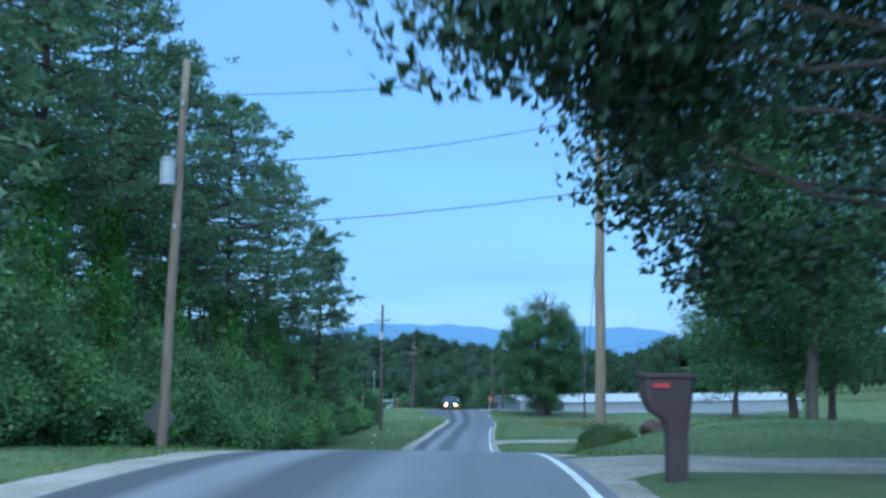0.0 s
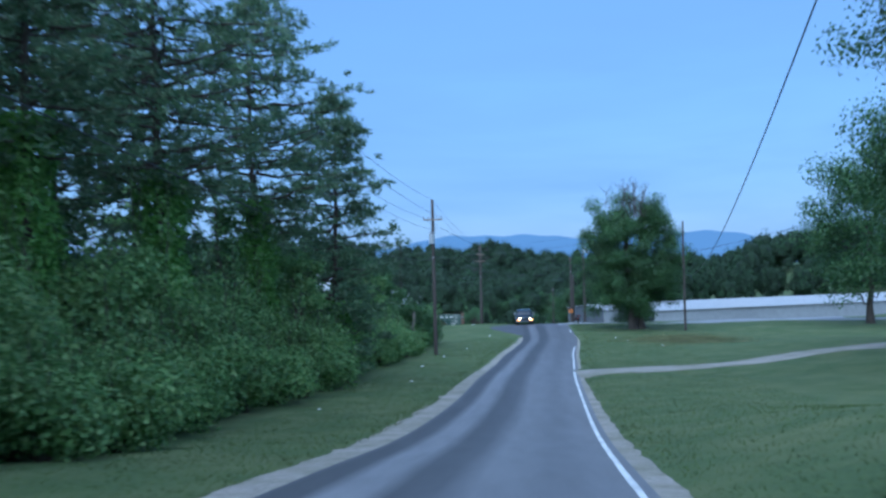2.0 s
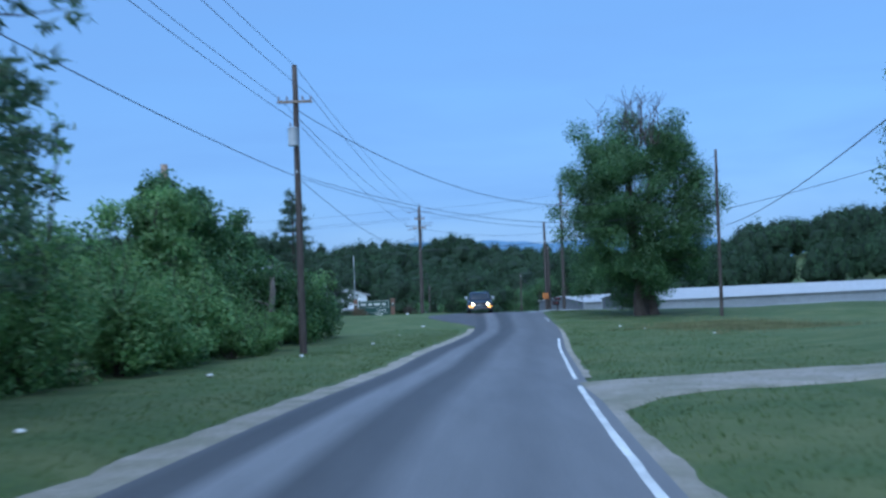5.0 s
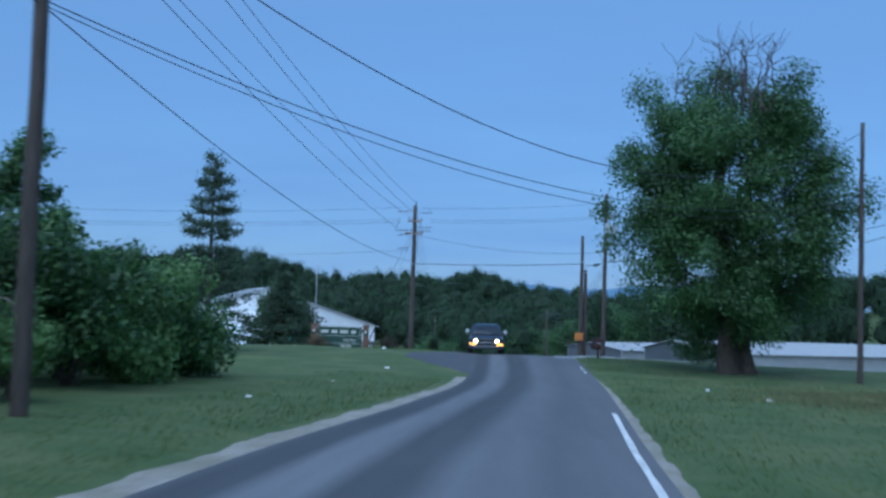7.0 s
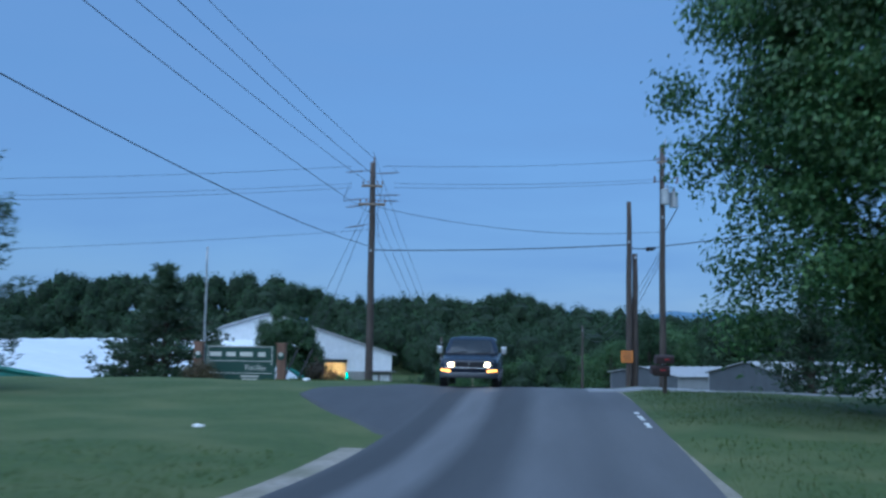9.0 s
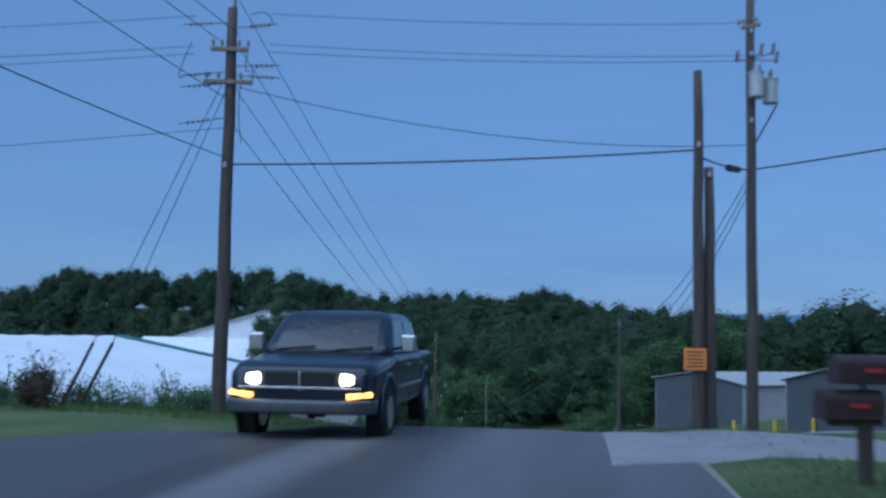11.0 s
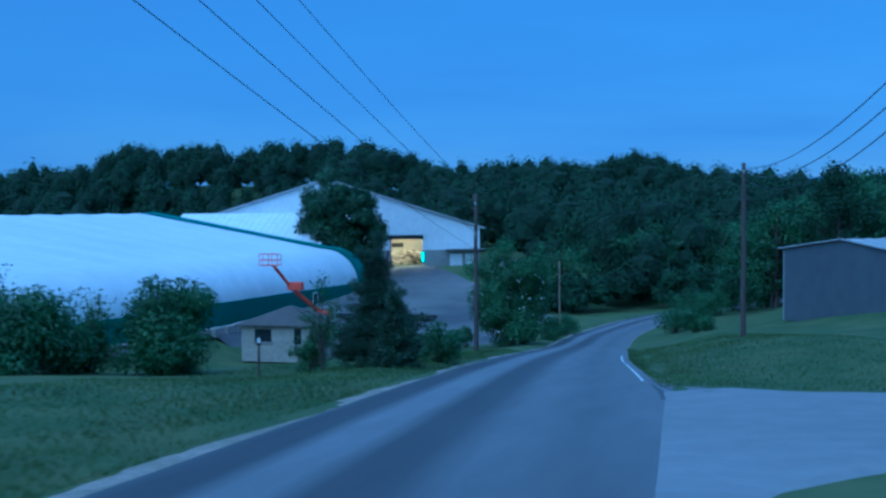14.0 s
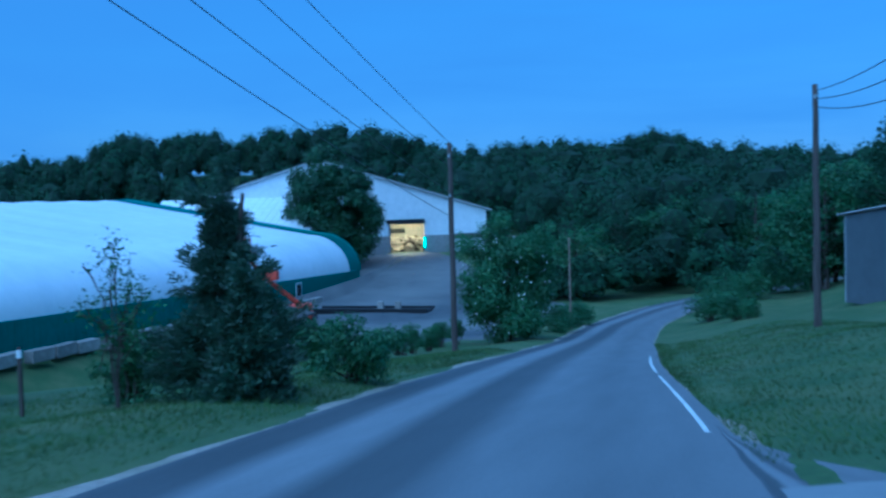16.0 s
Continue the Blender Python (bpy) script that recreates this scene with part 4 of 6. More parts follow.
# ---- poles and wires ----
def pole(x, y, top, label, base=None, r=0.15, mat=None, lean=(0, 0), arms=(), cans=(), studs=(), name="utility_pole", group="utility poles"):
    """A round timber pole; arms: (height, half length, turn); cans: (height, turn); studs: heights of spool insulators."""
    z = on_ground(x, y, -0.3) if base is None else base
    t = thing(name, pose(x, y, z), label, "utility pole", group)
    h = top - z
    a, b = Vector((0, 0, 0)), Vector((lean[0], lean[1], h))
    run = [((a.lerp(b, i / 8) + Vector((0.012 * math.sin(i * 1.9 + x), 0.012 * math.cos(i * 2.3 + y), 0))), r * (1.12 - 0.38 * i / 8)) for i in range(9)]
    v, f = tubes([run], 16)
    f.append(tuple(range(8 * 16, 9 * 16)))
    part("shaft", mesh_from("shaft", v, f, (mat or M_POLE,), True), None, t)
    at = lambda zz: a.lerp(b, (zz - z) / h)
    for zz, half, turn in arms:
        arm = part("crossarm", boxed((half * 2, 0.09, 0.11), Matrix.Translation(at(zz)) @ pose(0, -0.16, 0, 0, 0, turn), 0.01), M_POLE, t)
        for k in (-0.92, -0.45, 0.45, 0.92):
            ins = bmesh.new()
            m = Matrix.Translation(at(zz)) @ pose(0, 0, 0, 0, 0, turn)
            p = m @ Vector((half * k, -0.16, 0.05))
            rod(ins, p, p + Vector((0, 0, 0.08)), 0.012, seg=6)
            rod(ins, p + Vector((0, 0, 0.07)), p + Vector((0, 0, 0.15)), 0.05, 0.035, 10)
            rod(ins, p + Vector((0, 0, 0.15)), p + Vector((0, 0, 0.20)), 0.04, 0.02, 10)
            part("insulator", ins, M_PORCELAIN, arm)
    for zz, turn, gap in cans:
        m = Matrix.Translation(at(zz)) @ pose(0, 0, 0, 0, 0, turn)
        c = m @ Vector((gap, 0, 0))
        prof = [(-0.47, 0.02), (-0.47, 0.26), (-0.42, 0.27), (-0.40, 0.25), (0.34, 0.25), (0.36, 0.275), (0.39, 0.275), (0.45, 0.13), (0.46, 0.02)]
        v, f = tubes([[(c + Vector((0, 0, q[0] * 0.86)), q[1] * 0.84) for q in prof]], 22)
        can = part("transformer", mesh_from("transformer", v, f, (M_CAN,)), None, t, "pale grey transformer can")
        for zz2 in (0.2, -0.25):
            part("hanger", boxed((gap - 0.2, 0.08, 0.06), m @ pose(gap / 2 - 0.1, 0, zz2), 0.005), M_STEEL, can)
        for k in (-0.1, 0.12):
            bush = bmesh.new()
            p = m @ Vector((gap, k, 0.36))
            for q in range(4):
                rod(bush, p + Vector((0, 0, q * 0.06)), p + Vector((0, 0, q * 0.06 + 0.05)), 0.05 - 0.006 * q, 0.03, 8)
            part("bushing", bush, M_PORCELAIN, can)
    for zz in studs:
        bm = bmesh.new()
        p = at(zz)
        rod(bm, p + Vector((0, -r - 0.02, -0.05)), p + Vector((0, -r - 0.02, 0.06)), 0.045, seg=10)
        box(bm, (0.05, 0.2, 0.03), Matrix.Translation(p + Vector((0, -0.1, 0.07))))
        part("bracket", bm, M_STEEL, t)
    return t


def wire(a, b, sag, label, r=0.014, name="overhead_wire", n=28, group="overhead wires"):
    a, b = np.array(a, float), np.array(b, float)
    run = []
    for i in range(n + 1):
        u = i / n
        run.append((a + (b - a) * u - np.array([0, 0, sag * 4 * u * (1 - u)]), r))
    v, f = tubes([run], 5)
    return tagged(new(name, mesh_from(name, v, f, (M_WIRE,), True)), label, "overhead wire", group)


A, R1, B, R2, C, D, E, F, G = (-7.6, 28.7), (4.9, 31.2), (-5.6, 103), (18.6, 131.4), (-3.65, 156.5), (8.1, 156.9), (10.2, 162.7), (-5.4, 204), (7.35, 201.3)
pole(*A, 9.6, "weathered timber pole with a transformer beside the pine wood", base=-1.8, cans=((6.35, 235, 0.42),), studs=(4.8, 8.3), r=0.14, lean=(0.35, 0))
pole(*R1, 11.0, "weathered timber pole rising from a grassy mound", base=-0.9, studs=(6.3, 8.7), r=0.15)
pole(*B, 5.8, "dark timber pole with crossarm and transformer on the verge", base=-6.9, arms=((4.2, 0.75, 0),), cans=((2.7, -100, 0.42),), mat=M_POLE_DARK, r=0.15, studs=(1.2,))
pole(*R2, 4.5, "plain dark timber pole beside the round tree", base=-7.4, mat=M_POLE_DARK, r=0.12)
junction = pole(*C, 2.72, "timber junction pole with many insulator strings", base=-8.2, r=0.17, mat=M_POLE_DARK, studs=(-1.4,), arms=((1.6, 0.48, 12), (0.75, 0.62, 12)))
pole(*D, 0.95, "cut-off timber pole stub carrying an orange sign", base=-8.3, r=0.14, mat=M_POLE_DARK, name="pole_stub", studs=(-0.9,))
pole(8.38, 157.12, -1.4, "short timber pole stub beside a taller one", base=-8.3, r=0.15, mat=M_POLE_DARK, name="pole_stub", studs=(-1.6,))
transformer_pole = pole(*E, 4.6, "timber pole with two transformers by the lot", base=-8.2, cans=((1.95, -75, 0.40), (1.85, 5, 0.58)), r=0.16, mat=M_POLE_DARK, studs=(3.6, 2.9, 0.9), arms=((3.75, 0.3, -35),))
pole(*F, -5.4, "timber pole beside the lower bend", r=0.115, mat=M_POLE_DARK, base=-14.5, studs=(-5.9, -7.4))
pole(*G, -4.2, "bare timber pole on the grass bank", base=-12.2, r=0.115, mat=M_POLE_DARK, studs=(-4.6,))
pole(-9.2, 150, -1.8, "slim grey metal pole behind the sign", base=-8.0, r=0.05, mat=M_STEEL, name="metal_pole")
pole(-12.6, 107, 2.2, "broken grey snag of a dead tree in the thicket", base=-7.0, r=0.22, name="dead_snag", group="")
pole(-4.6, 232, -10.2, "slim marker post at the lower bend", base=-16.6, r=0.06, name="marker_post", group="")


def strain(parent, p, way, length=0.9):
    """A dead-end insulator string: ribbed sheds on a rod."""
    p, way = Vector(p), Vector(way).normalized()
    bm = rodded(p, p + way * length, 0.015, seg=6)
    for k in range(5):
        c = p + way * (length * (0.35 + 0.11 * k))
        rod(bm, c, c + way * 0.05, 0.055, 0.03, 8)
    part("insulator_string", bm, M_PORCELAIN, parent)


for zz, dx, dy in ((10.55, -1, -0.3), (10.4, 1, -0.15), (9.25, -1, -0.2), (9.4, 1, 0.1), (9.15, 1, 0.4), (8.95, -0.7, -0.3), (8.05, -0.6, -0.2)):
    strain(junction, (0.12 * (1 if dx > 0 else -1), 0, zz), (dx, dy, -0.12 if dx < 0 else 0.02), 1.15)
part("pole_cap_pin", rodded((0.05, 0, 10.85), (0.05, 0, 11.2), 0.06, 0.03), M_PORCELAIN, junction)
for a, b, low in (((-1.0, -0.2, 10.0), (-1.2, -0.2, 9.1), 0.35), ((0.5, -0.1, 10.7), (1.15, -0.15, 10.4), -0.18), ((0.45, 0, 9.8), (0.7, 0.1, 9.4), 0.3), ((0.3, 0, 9.2), (0.35, 0, 7.4), 0.12)):
    a, b = np.array(a), np.array(b)
    loop = [(a + (b - a) * u + np.array([-low * 0.6 * math.sin(math.pi * u), 0, -low * math.sin(math.pi * u)]), 0.012) for u in np.linspace(0, 1, 12)]
    v, f = tubes([loop], 5)
    part("jumper_wire", mesh_from("jumper_wire", v, f, (M_WIRE,), True), None, junction)
part("pole_pin", rodded((0.14, 0, 12.75), (0.16, 0, 13.15), 0.035), M_STEEL, transformer_pole)
for k, (dx, dz) in enumerate(((-0.42, 11.05), (0.28, 11.25), (0.62, 11.25), (0.72, 11.0))):
    bm = rodded((0, 0, 10.95), (dx, -0.1, dz - 0.1), 0.02, seg=6)
    rod(bm, (dx, -0.1, dz - 0.16), (dx + 0.05, -0.1, dz + 0.18), 0.055, 0.045, 8)
    part("fuse_cutout", bm, M_PORCELAIN, transformer_pole)
part("riser_cable", rodded((0.75, 0, 9.6), (0.1, 0, 8.4), 0.025, seg=6), M_WIRE, transformer_pole)
THIN = "thin black power line between poles"
for dx, za, zb, zc in ((0.0, 9.5, 5.8, 2.95), (-0.7, 8.4, 4.4, 1.8), (0.7, 8.4, 4.4, 2.0), (0.0, 7.4, 3.4, 0.3)):
    wire((A[0] + dx, A[1], za), (B[0] + dx, B[1], zb), 1.1, THIN, 0.011)
    wire((B[0] + dx, B[1], zb), (C[0] + 0.3 * dx, C[1], zc), 0.6, THIN, 0.011)
wire((*B, 1.0), (*C, -1.2), 0.95, "thick black telephone cable between poles", 0.014)
wire((*A, 4.6), (*B, 1.0), 1.0, "thick black telephone cable between poles", 0.014)
wire((*B, 3.9), (*R2, 4.1), 3.8, "black power line crossing the road", 0.016)
wire((*B, 1.1), (*R2, 1.15), 1.9, "black power line crossing the road", 0.013)
wire((*B, 1.0), (*R2, 1.0), 2.05, "black power line crossing the road", 0.011)
wire((*A, 6.6), (*R1, 8.7), 0.35, "black cable crossing the road", 0.014)
wire((*A, 8.6), (*R1, 10.4), 0.3, "black cable crossing the road", 0.012)
wire((*A, 4.8), (*R1, 6.4), 0.2, "black cable crossing the road", 0.014)
wire((*R1, 6.3), (*R2, -0.9), 2.2, "black service cable above the lawn", 0.017)
wire((*R1, 6.2), (24, 40, 5.0), 0.5, "black house service cable", 0.014)
wire((*C, 0.7), (*E, 0.2), 0.55, "black cable crossing the road", 0.012)
wire((*C, -1.35), (*D, -1.0), 0.1, "thick black telephone cable crossing the road", 0.024)
cable = wire((*D, -1.15), (*E, -0.55), 0.08, "thick black telephone cable with a splice case", 0.024)
part("splice_case", rodded((9.2, 159.95, -0.94), (9.6, 161.0, -0.82), 0.10, 0.09, 12), M_WIRE, cable)
wire((*E, -0.55), (40, 150, 5.2), 0.8, "thick black telephone cable above the lot", 0.026)
for za, zb in ((2.55, 3.9), (1.75, 2.9), (1.55, 2.75)):
    wire((C[0] + 1.0, C[1], za), (*E, zb), 0.15, "thin black power line crossing the road", 0.009)
    wire((C[0] - 1.0, C[1], za), (-60, 150, za + 0.5), 1.2, "thin black power line running off over the yard", 0.009)
wire((*C, -0.4), (-60, 156, -1.5), 0.8, "thin black cable running off over the yard", 0.009)
for za, zb in ((3.2, -5.4), (2.0, -6.3), (0.8, -7.3), (-0.2, -8.2)):
    wire((C[0], C[1], za), (F[0], F[1], zb), 0.35, "thin black power line running downhill", 0.011)
for k in range(3):
    wire((E[0], E[1], -0.6 - 0.25 * k), (G[0], G[1], -4.4 - 0.25 * k), 1.5 + 0.3 * k, "black service cable running downhill", 0.015)
for top, guard, foot in ((1.0, (-6.9, 156.2, -5.93), (-7.75, 155.95, -7.95)), (0.6, (-6.09, 155.6, -5.93), (-6.85, 155.15, -7.85))):
    guy = wire((C[0] - 0.1, C[1], top), guard, 0.0, "steel guy wire with a dark guard sleeve bracing the junction pole", 0.011, "guy_wire")
    part("guard_sleeve", rodded(guard, foot, 0.04, 0.045, 10), M_WIRE, guy, "dark guard sleeve")


# ---- buildings ----
def gable_shed(name, corner, along, length, width, eave, ridge, wall_mat, roof_mat, label, side_mat=None):
    """A metal shed on a base corner: walls, two roof slopes with an overhang, along x of its own frame."""
    m = Matrix.Translation(corner) @ Matrix.Rotation(math.atan2(along[1], along[0]), 4, "Z")
    t = thing(name, m, label, "building", "metal sheds")
    w = 0.12
    for nm, sz, at in (("wall", (length, w, eave), (length / 2, w / 2, eave / 2)), ("wall", (length, w, eave), (length / 2, width - w / 2, eave / 2))):
        part(nm, boxed(sz, pose(*at)), side_mat or wall_mat, t)
    for x in (w / 2, length - w / 2):
        bm = bmesh.new()
        prof = [(0.121, 0), (width - 0.121, 0), (width - 0.121, eave), (width / 2, ridge - 0.05), (0.121, eave)]
        a = [bm.verts.new((x - w / 2, p[0], p[1])) for p in prof]
        b = [bm.verts.new((x + w / 2, p[0], p[1])) for p in prof]
        bm.faces.new(a[::-1])
        bm.faces.new(b)
        for i in range(5):
            bm.faces.new((a[i], a[(i + 1) % 5], b[(i + 1) % 5], b[i]))
        bmesh.ops.recalc_face_normals(bm, faces=bm.faces)
        part("gable_wall", bm, wall_mat, t)
    slope = math.atan2(ridge - eave, width / 2)
    run = math.hypot(ridge - eave, width / 2) + 0.35
    for s in (0, 1):
        n = int(length / 1.0)
        half = (length + 0.5) / 2
        row = []
        for i in range(n + 1):
            c = -half + 0.1 + (2 * half - 0.2) * i / n
            row += [(c - 0.06, 0.0), (c - 0.03, 0.05), (c + 0.03, 0.05), (c + 0.06, 0.0)]
        bm = bmesh.new()
        up = [[bm.verts.new((p[0], yy, p[1])) for p in row] for yy in (-run / 2, run / 2)]
        dn = [[bm.verts.new((p[0], yy, -0.06)) for p in (row[0], row[-1])] for yy in (-run / 2, run / 2)]
        for i in range(len(row) - 1):
            bm.faces.new((up[0][i], up[0][i + 1], up[1][i + 1], up[1][i]))
        bm.faces.new((dn[0][0], dn[1][0], dn[1][1], dn[0][1]))
        bm.faces.new([dn[0][0], dn[0][1]] + up[0][::-1])
        bm.faces.new([dn[1][1], dn[1][0]] + up[1])
        mm = pose(length / 2, width / 2, ridge + 0.03) @ pose(0, 0, 0, 0, 0, 180 * s) @ pose(0, 0, 0, -math.degrees(slope)) @ pose(0, run / 2 + 0.01, 0)
        bmesh.ops.transform(bm, matrix=mm, verts=bm.verts)
        part("roof", bm, roof_mat, t)
    return t


def vault(name, x0, y0, y1, width, wall, rise, base, label, lean=0.0):
    """A fabric hall: arched white membrane over green wall bands, its axis along y."""
    t = thing(name, pose(x0, y0, base), label, "building", "waste facility")
    L = y1 - y0
    na, nl = 64, 48
    th = np.linspace(0, np.pi, na + 1)
    ys = np.linspace(0, L, nl * 4 + 1)
    # straight pitched flanks that round over into the eaves
    across = np.cos(th)
    flank = 1 - 0.52 * np.abs(across) / 0.84
    turn = 0.48 * np.sqrt(np.maximum(1 - ((np.abs(across) - 0.84) / 0.16) ** 2, 0))
    lift = np.where(np.abs(across) < 0.84, flank, turn)
    top_at = lambda y: wall + lean * (L - y)
    arch = lambda y: np.stack([-width / 2 + width / 2 * across, top_at(y) + (wall + rise - top_at(y)) * lift], 1)
    V = []
    for y in ys:
        ripple = 0.045 * abs(math.sin(y * math.pi / 3.0)) + 0.05 * math.sin(y * 0.9)
        for i, (a, b) in enumerate(arch(y)):
            k = math.sin(th[i])
            V.append((a + ripple * math.cos(th[i]), y, b + ripple * k))
    w = na + 1
    F = [(r * w + i, r * w + i + 1, (r + 1) * w + i + 1, (r + 1) * w + i) for r in range(len(ys) - 1) for i in range(na)]
    collar = [(a * 1.004 + 0.12 * math.cos(q), yy, b + 0.06 + 0.1 * math.sin(q)) for yy in (L - 3.4, L + 0.05) for q, (a, b) in zip(th, arch(yy))]
    part("end_band", mesh_from("end_band", collar, [(i, i + 1, w + i + 1, w + i) for i in range(na)], (M_SHEET_GREEN,), True), None, t, "grey-green metal band at the far end")
    part("membrane", mesh_from("membrane", V, F, (M_MEMBRANE,), True), None, t, "white tensioned fabric roof")
    for x in (0.06, -width - 0.06):
        bm = boxed((0.15, L, 1.0), pose(x, L / 2, 0.5))
        for v in bm.verts:
            v.co.z *= top_at(v.co.y)
        for i in range(int(L / 0.6)):
            h = top_at(0.3 + i * 0.6)
            box(bm, (0.04, 0.08, h), pose(x + 0.09, 0.3 + i * 0.6, h / 2))
        part("side_wall", bm, M_SHEET_GREEN, t, "dark green metal wall band")
    # solid slab on the wall; the opening's inner shade is its dark colour
    door = part("side_door", boxed((0.05, 1.2, 2.1), pose(0.2, 57, 1.65), 0.005), M_DARK, t, "dark slab for the shade in an open side doorway")
    for dy in (-0.68, 0.68):
        part("door_jamb", boxed((0.09, 0.14, 2.2), pose(0.2, 57 + dy, 1.7), 0.005), M_SHEET_WHITE, door)
    part("door_head", boxed((0.09, 1.5, 0.14), pose(0.2, 57, 2.87), 0.005), M_SHEET_WHITE, door)
    for y in (0.0, L):
        bm = bmesh.new()
        lo = [bm.verts.new((a, y, 0)) for a, b in arch(y)]
        hi = [bm.verts.new((a * 0.996 - 0.1, y, b - 0.05)) for a, b in arch(y)]
        for i in range(na):
            bm.faces.new((lo[i], lo[i + 1], hi[i + 1], hi[i]))
        part("end_wall", bm, M_SHEET_GREEN, t, "dark green end wall")
        rim = [((a, y, b), 0.28) for a, b in arch(y)]
        v, f = tubes([rim], 6)
        part("rim", mesh_from("rim", v, f, (M_SHEET_GREEN,), True), None, t)
    return t


vault("fabric_hall", -35.8, 205, 281, 60, 2.8, 9.0, -18.3, "huge white fabric-roofed hall on a dark green wall", 0.0258)
gable_shed("storage_shed", (17.2, 214.6, -13.7), (0.87, 0.48), 14, 12.5, 4.75, 5.5, M_SHED, M_ROOF_PALE, "grey metal storage shed with a pale roof and pale side wall", M_SHEET_PALE)
gable_shed("long_shed", (23.9, 195.4, -12.45), (0.93, 0.37), 56, 13, 4.2, 5.35, M_SHED, M_ROOF_PALE, "long low shed with slate gable, pale wall and pale metal roof", M_SHEET_PALE)


def transfer_hall():
    """The white gabled hall: front wall with a real doorway, lit inside, waste heaped behind it."""
    m = pose(-36.8, 305, -15.6, 0, 0, math.degrees(math.atan2(0.34, 0.94)))
    t = thing("transfer_hall", m, "large white gabled transfer hall with a lit open doorway", "building", "waste facility")
    L, Rr, top, eave, ridge, dep = -35.5, 11.3, 14.0, 6.6, -12.1, 46.0
    d0, d1, dh = -2.3, 2.45, 4.85

    def panel(name, pts, y0, y1, mat, label=""):
        bm = bmesh.new()
        a = [bm.verts.new((p[0], y0, p[1])) for p in pts]
        b = [bm.verts.new((p[0], y1, p[1])) for p in pts]
        k = len(pts)
        bm.faces.new(a)
        bm.faces.new(b[::-1])
        for i in range(k):
            bm.faces.new((a[(i + 1) % k], a[i], b[i], b[(i + 1) % k]))
        bmesh.ops.recalc_face_normals(bm, faces=bm.faces)
        return part(name, bm, mat, t, label)

    slope = lambda s: eave + (top - eave) * (1 - abs(s - ridge) / (Rr - ridge))
    panel("front_wall", [(L, 3.2), (d0, 3.2), (d0, slope(d0)), (ridge, top), (L, eave)], 0, 0.25, M_SHEET_WHITE)
    panel("front_wall", [(d1, 3.2), (Rr, 3.2), (Rr, eave), (d1, slope(d1))], 0, 0.25, M_SHEET_WHITE)
    panel("lintel_wall", [(d0, dh), (d1, dh), (d1, slope(d1)), (d0, slope(d0))], 0, 0.25, M_SHEET_WHITE)
    panel("base_wall", [(L, 0), (d0, 0), (d0, 3.2), (L, 3.2)], -0.06, 0.3, M_CONCRETE, "grey concrete base wall")
    panel("base_wall", [(d1, 0), (6.2, 0), (6.2, 3.2), (d1, 3.2)], -0.06, 0.3, M_CONCRETE, "grey concrete base wall")
    panel("base_wall", [(6.2, 2.6), (Rr, 2.6), (Rr, 3.2), (6.2, 3.2)], -0.06, 0.3, M_CONCRETE)
    for s0 in (6.2, 8.6, 10.9):
        panel("pier", [(s0, 0), (s0 + 0.45, 0), (s0 + 0.45, 2.6), (s0, 2.6)], -0.06, 0.3, M_CONCRETE)
    for s0, s1 in ((6.65, 8.6), (9.05, 10.9)):
        panel("shutter", [(s0, 0), (s1, 0), (s1, 2.6), (s0, 2.6)], 0.12, 0.2, M_SHEET_WHITE)
    panel("canopy", [(6.0, 3.2), (Rr + 0.6, 3.2), (Rr + 0.6, 3.35), (6.0, 3.35)], -1.2, 0, M_SHEET_GREY)
    panel("header", [(d0 - 0.5, dh + 0.02), (d1 + 0.1, dh + 0.02), (d1 + 0.1, dh + 0.65), (d0 - 0.5, dh + 0.65)], -0.25, 0, M_DARK, "dark door header")
    panel("jamb", [(d0 - 0.25, 0), (d0, 0), (d0, dh), (d0 - 0.25, dh)], -0.15, -0.06, M_SHEET_GREY)
    panel("back_wall", [(L, 0), (Rr, 0), (Rr, eave), (ridge, top), (L, eave)], dep - 0.3, dep, M_SHEET_WHITE)
    for s in (L, Rr - 0.25):
        panel("side_wall", [(s, 0), (s + 0.25, 0), (s + 0.25, eave - 0.1), (s, eave - 0.1)], 0.26, dep - 0.31, M_SHEET_WHITE)
    for s0, s1 in ((L - 0.8, ridge), (ridge, Rr + 0.8)):
        z0, z1 = slope(s0), slope(s1)
        panel("roof", [(s0, z0 + 0.03), (s1, z1 + 0.03), (s1, z1 + 0.25), (s0, z0 + 0.25)], -0.6, dep + 0.5, M_ROOF_PALE)
    panel("inner_wall", [(-7, 0), (7, 0), (7, 6.2), (-7, 6.2)], 13.0, 13.2, M_BLOCK)
    panel("inner_wall", [(-7, 3.2), (0.5, 3.2), (0.5, 3.9), (-7, 3.9)], 12.8, 12.99, M_DARK)
    for s in (-7.2, 7.0):
        panel("inner_side", [(s, 0), (s + 0.2, 0), (s + 0.2, 6.2), (s, 6.2)], 0.31, 13.0, M_BLOCK)
    panel("inner_ceiling", [(-7.2, 6.2), (7.2, 6.2), (7.2, 6.35), (-7.2, 6.35)], 0.31, 13.2, M_SHEET_WHITE)
    for y in (3.5, 8.5):
        panel("work_lamp", [(-4.5, 6.05), (4.5, 6.05), (4.5, 6.15), (-4.5, 6.15)], y, y + 0.5, glow("hall_lamp", (1.0, 0.62, 0.22), 46.0), "glowing warm ceiling lamp")
    panel("signal_light", [(d1 - 0.1, 1.5), (d1 + 0.12, 1.5), (d1 + 0.12, 2.9), (d1 - 0.1, 2.9)], -0.3, -0.2, glow("green_signal", (0.02, 0.9, 0.45), 2.0), "green glowing signal strip")
    return t


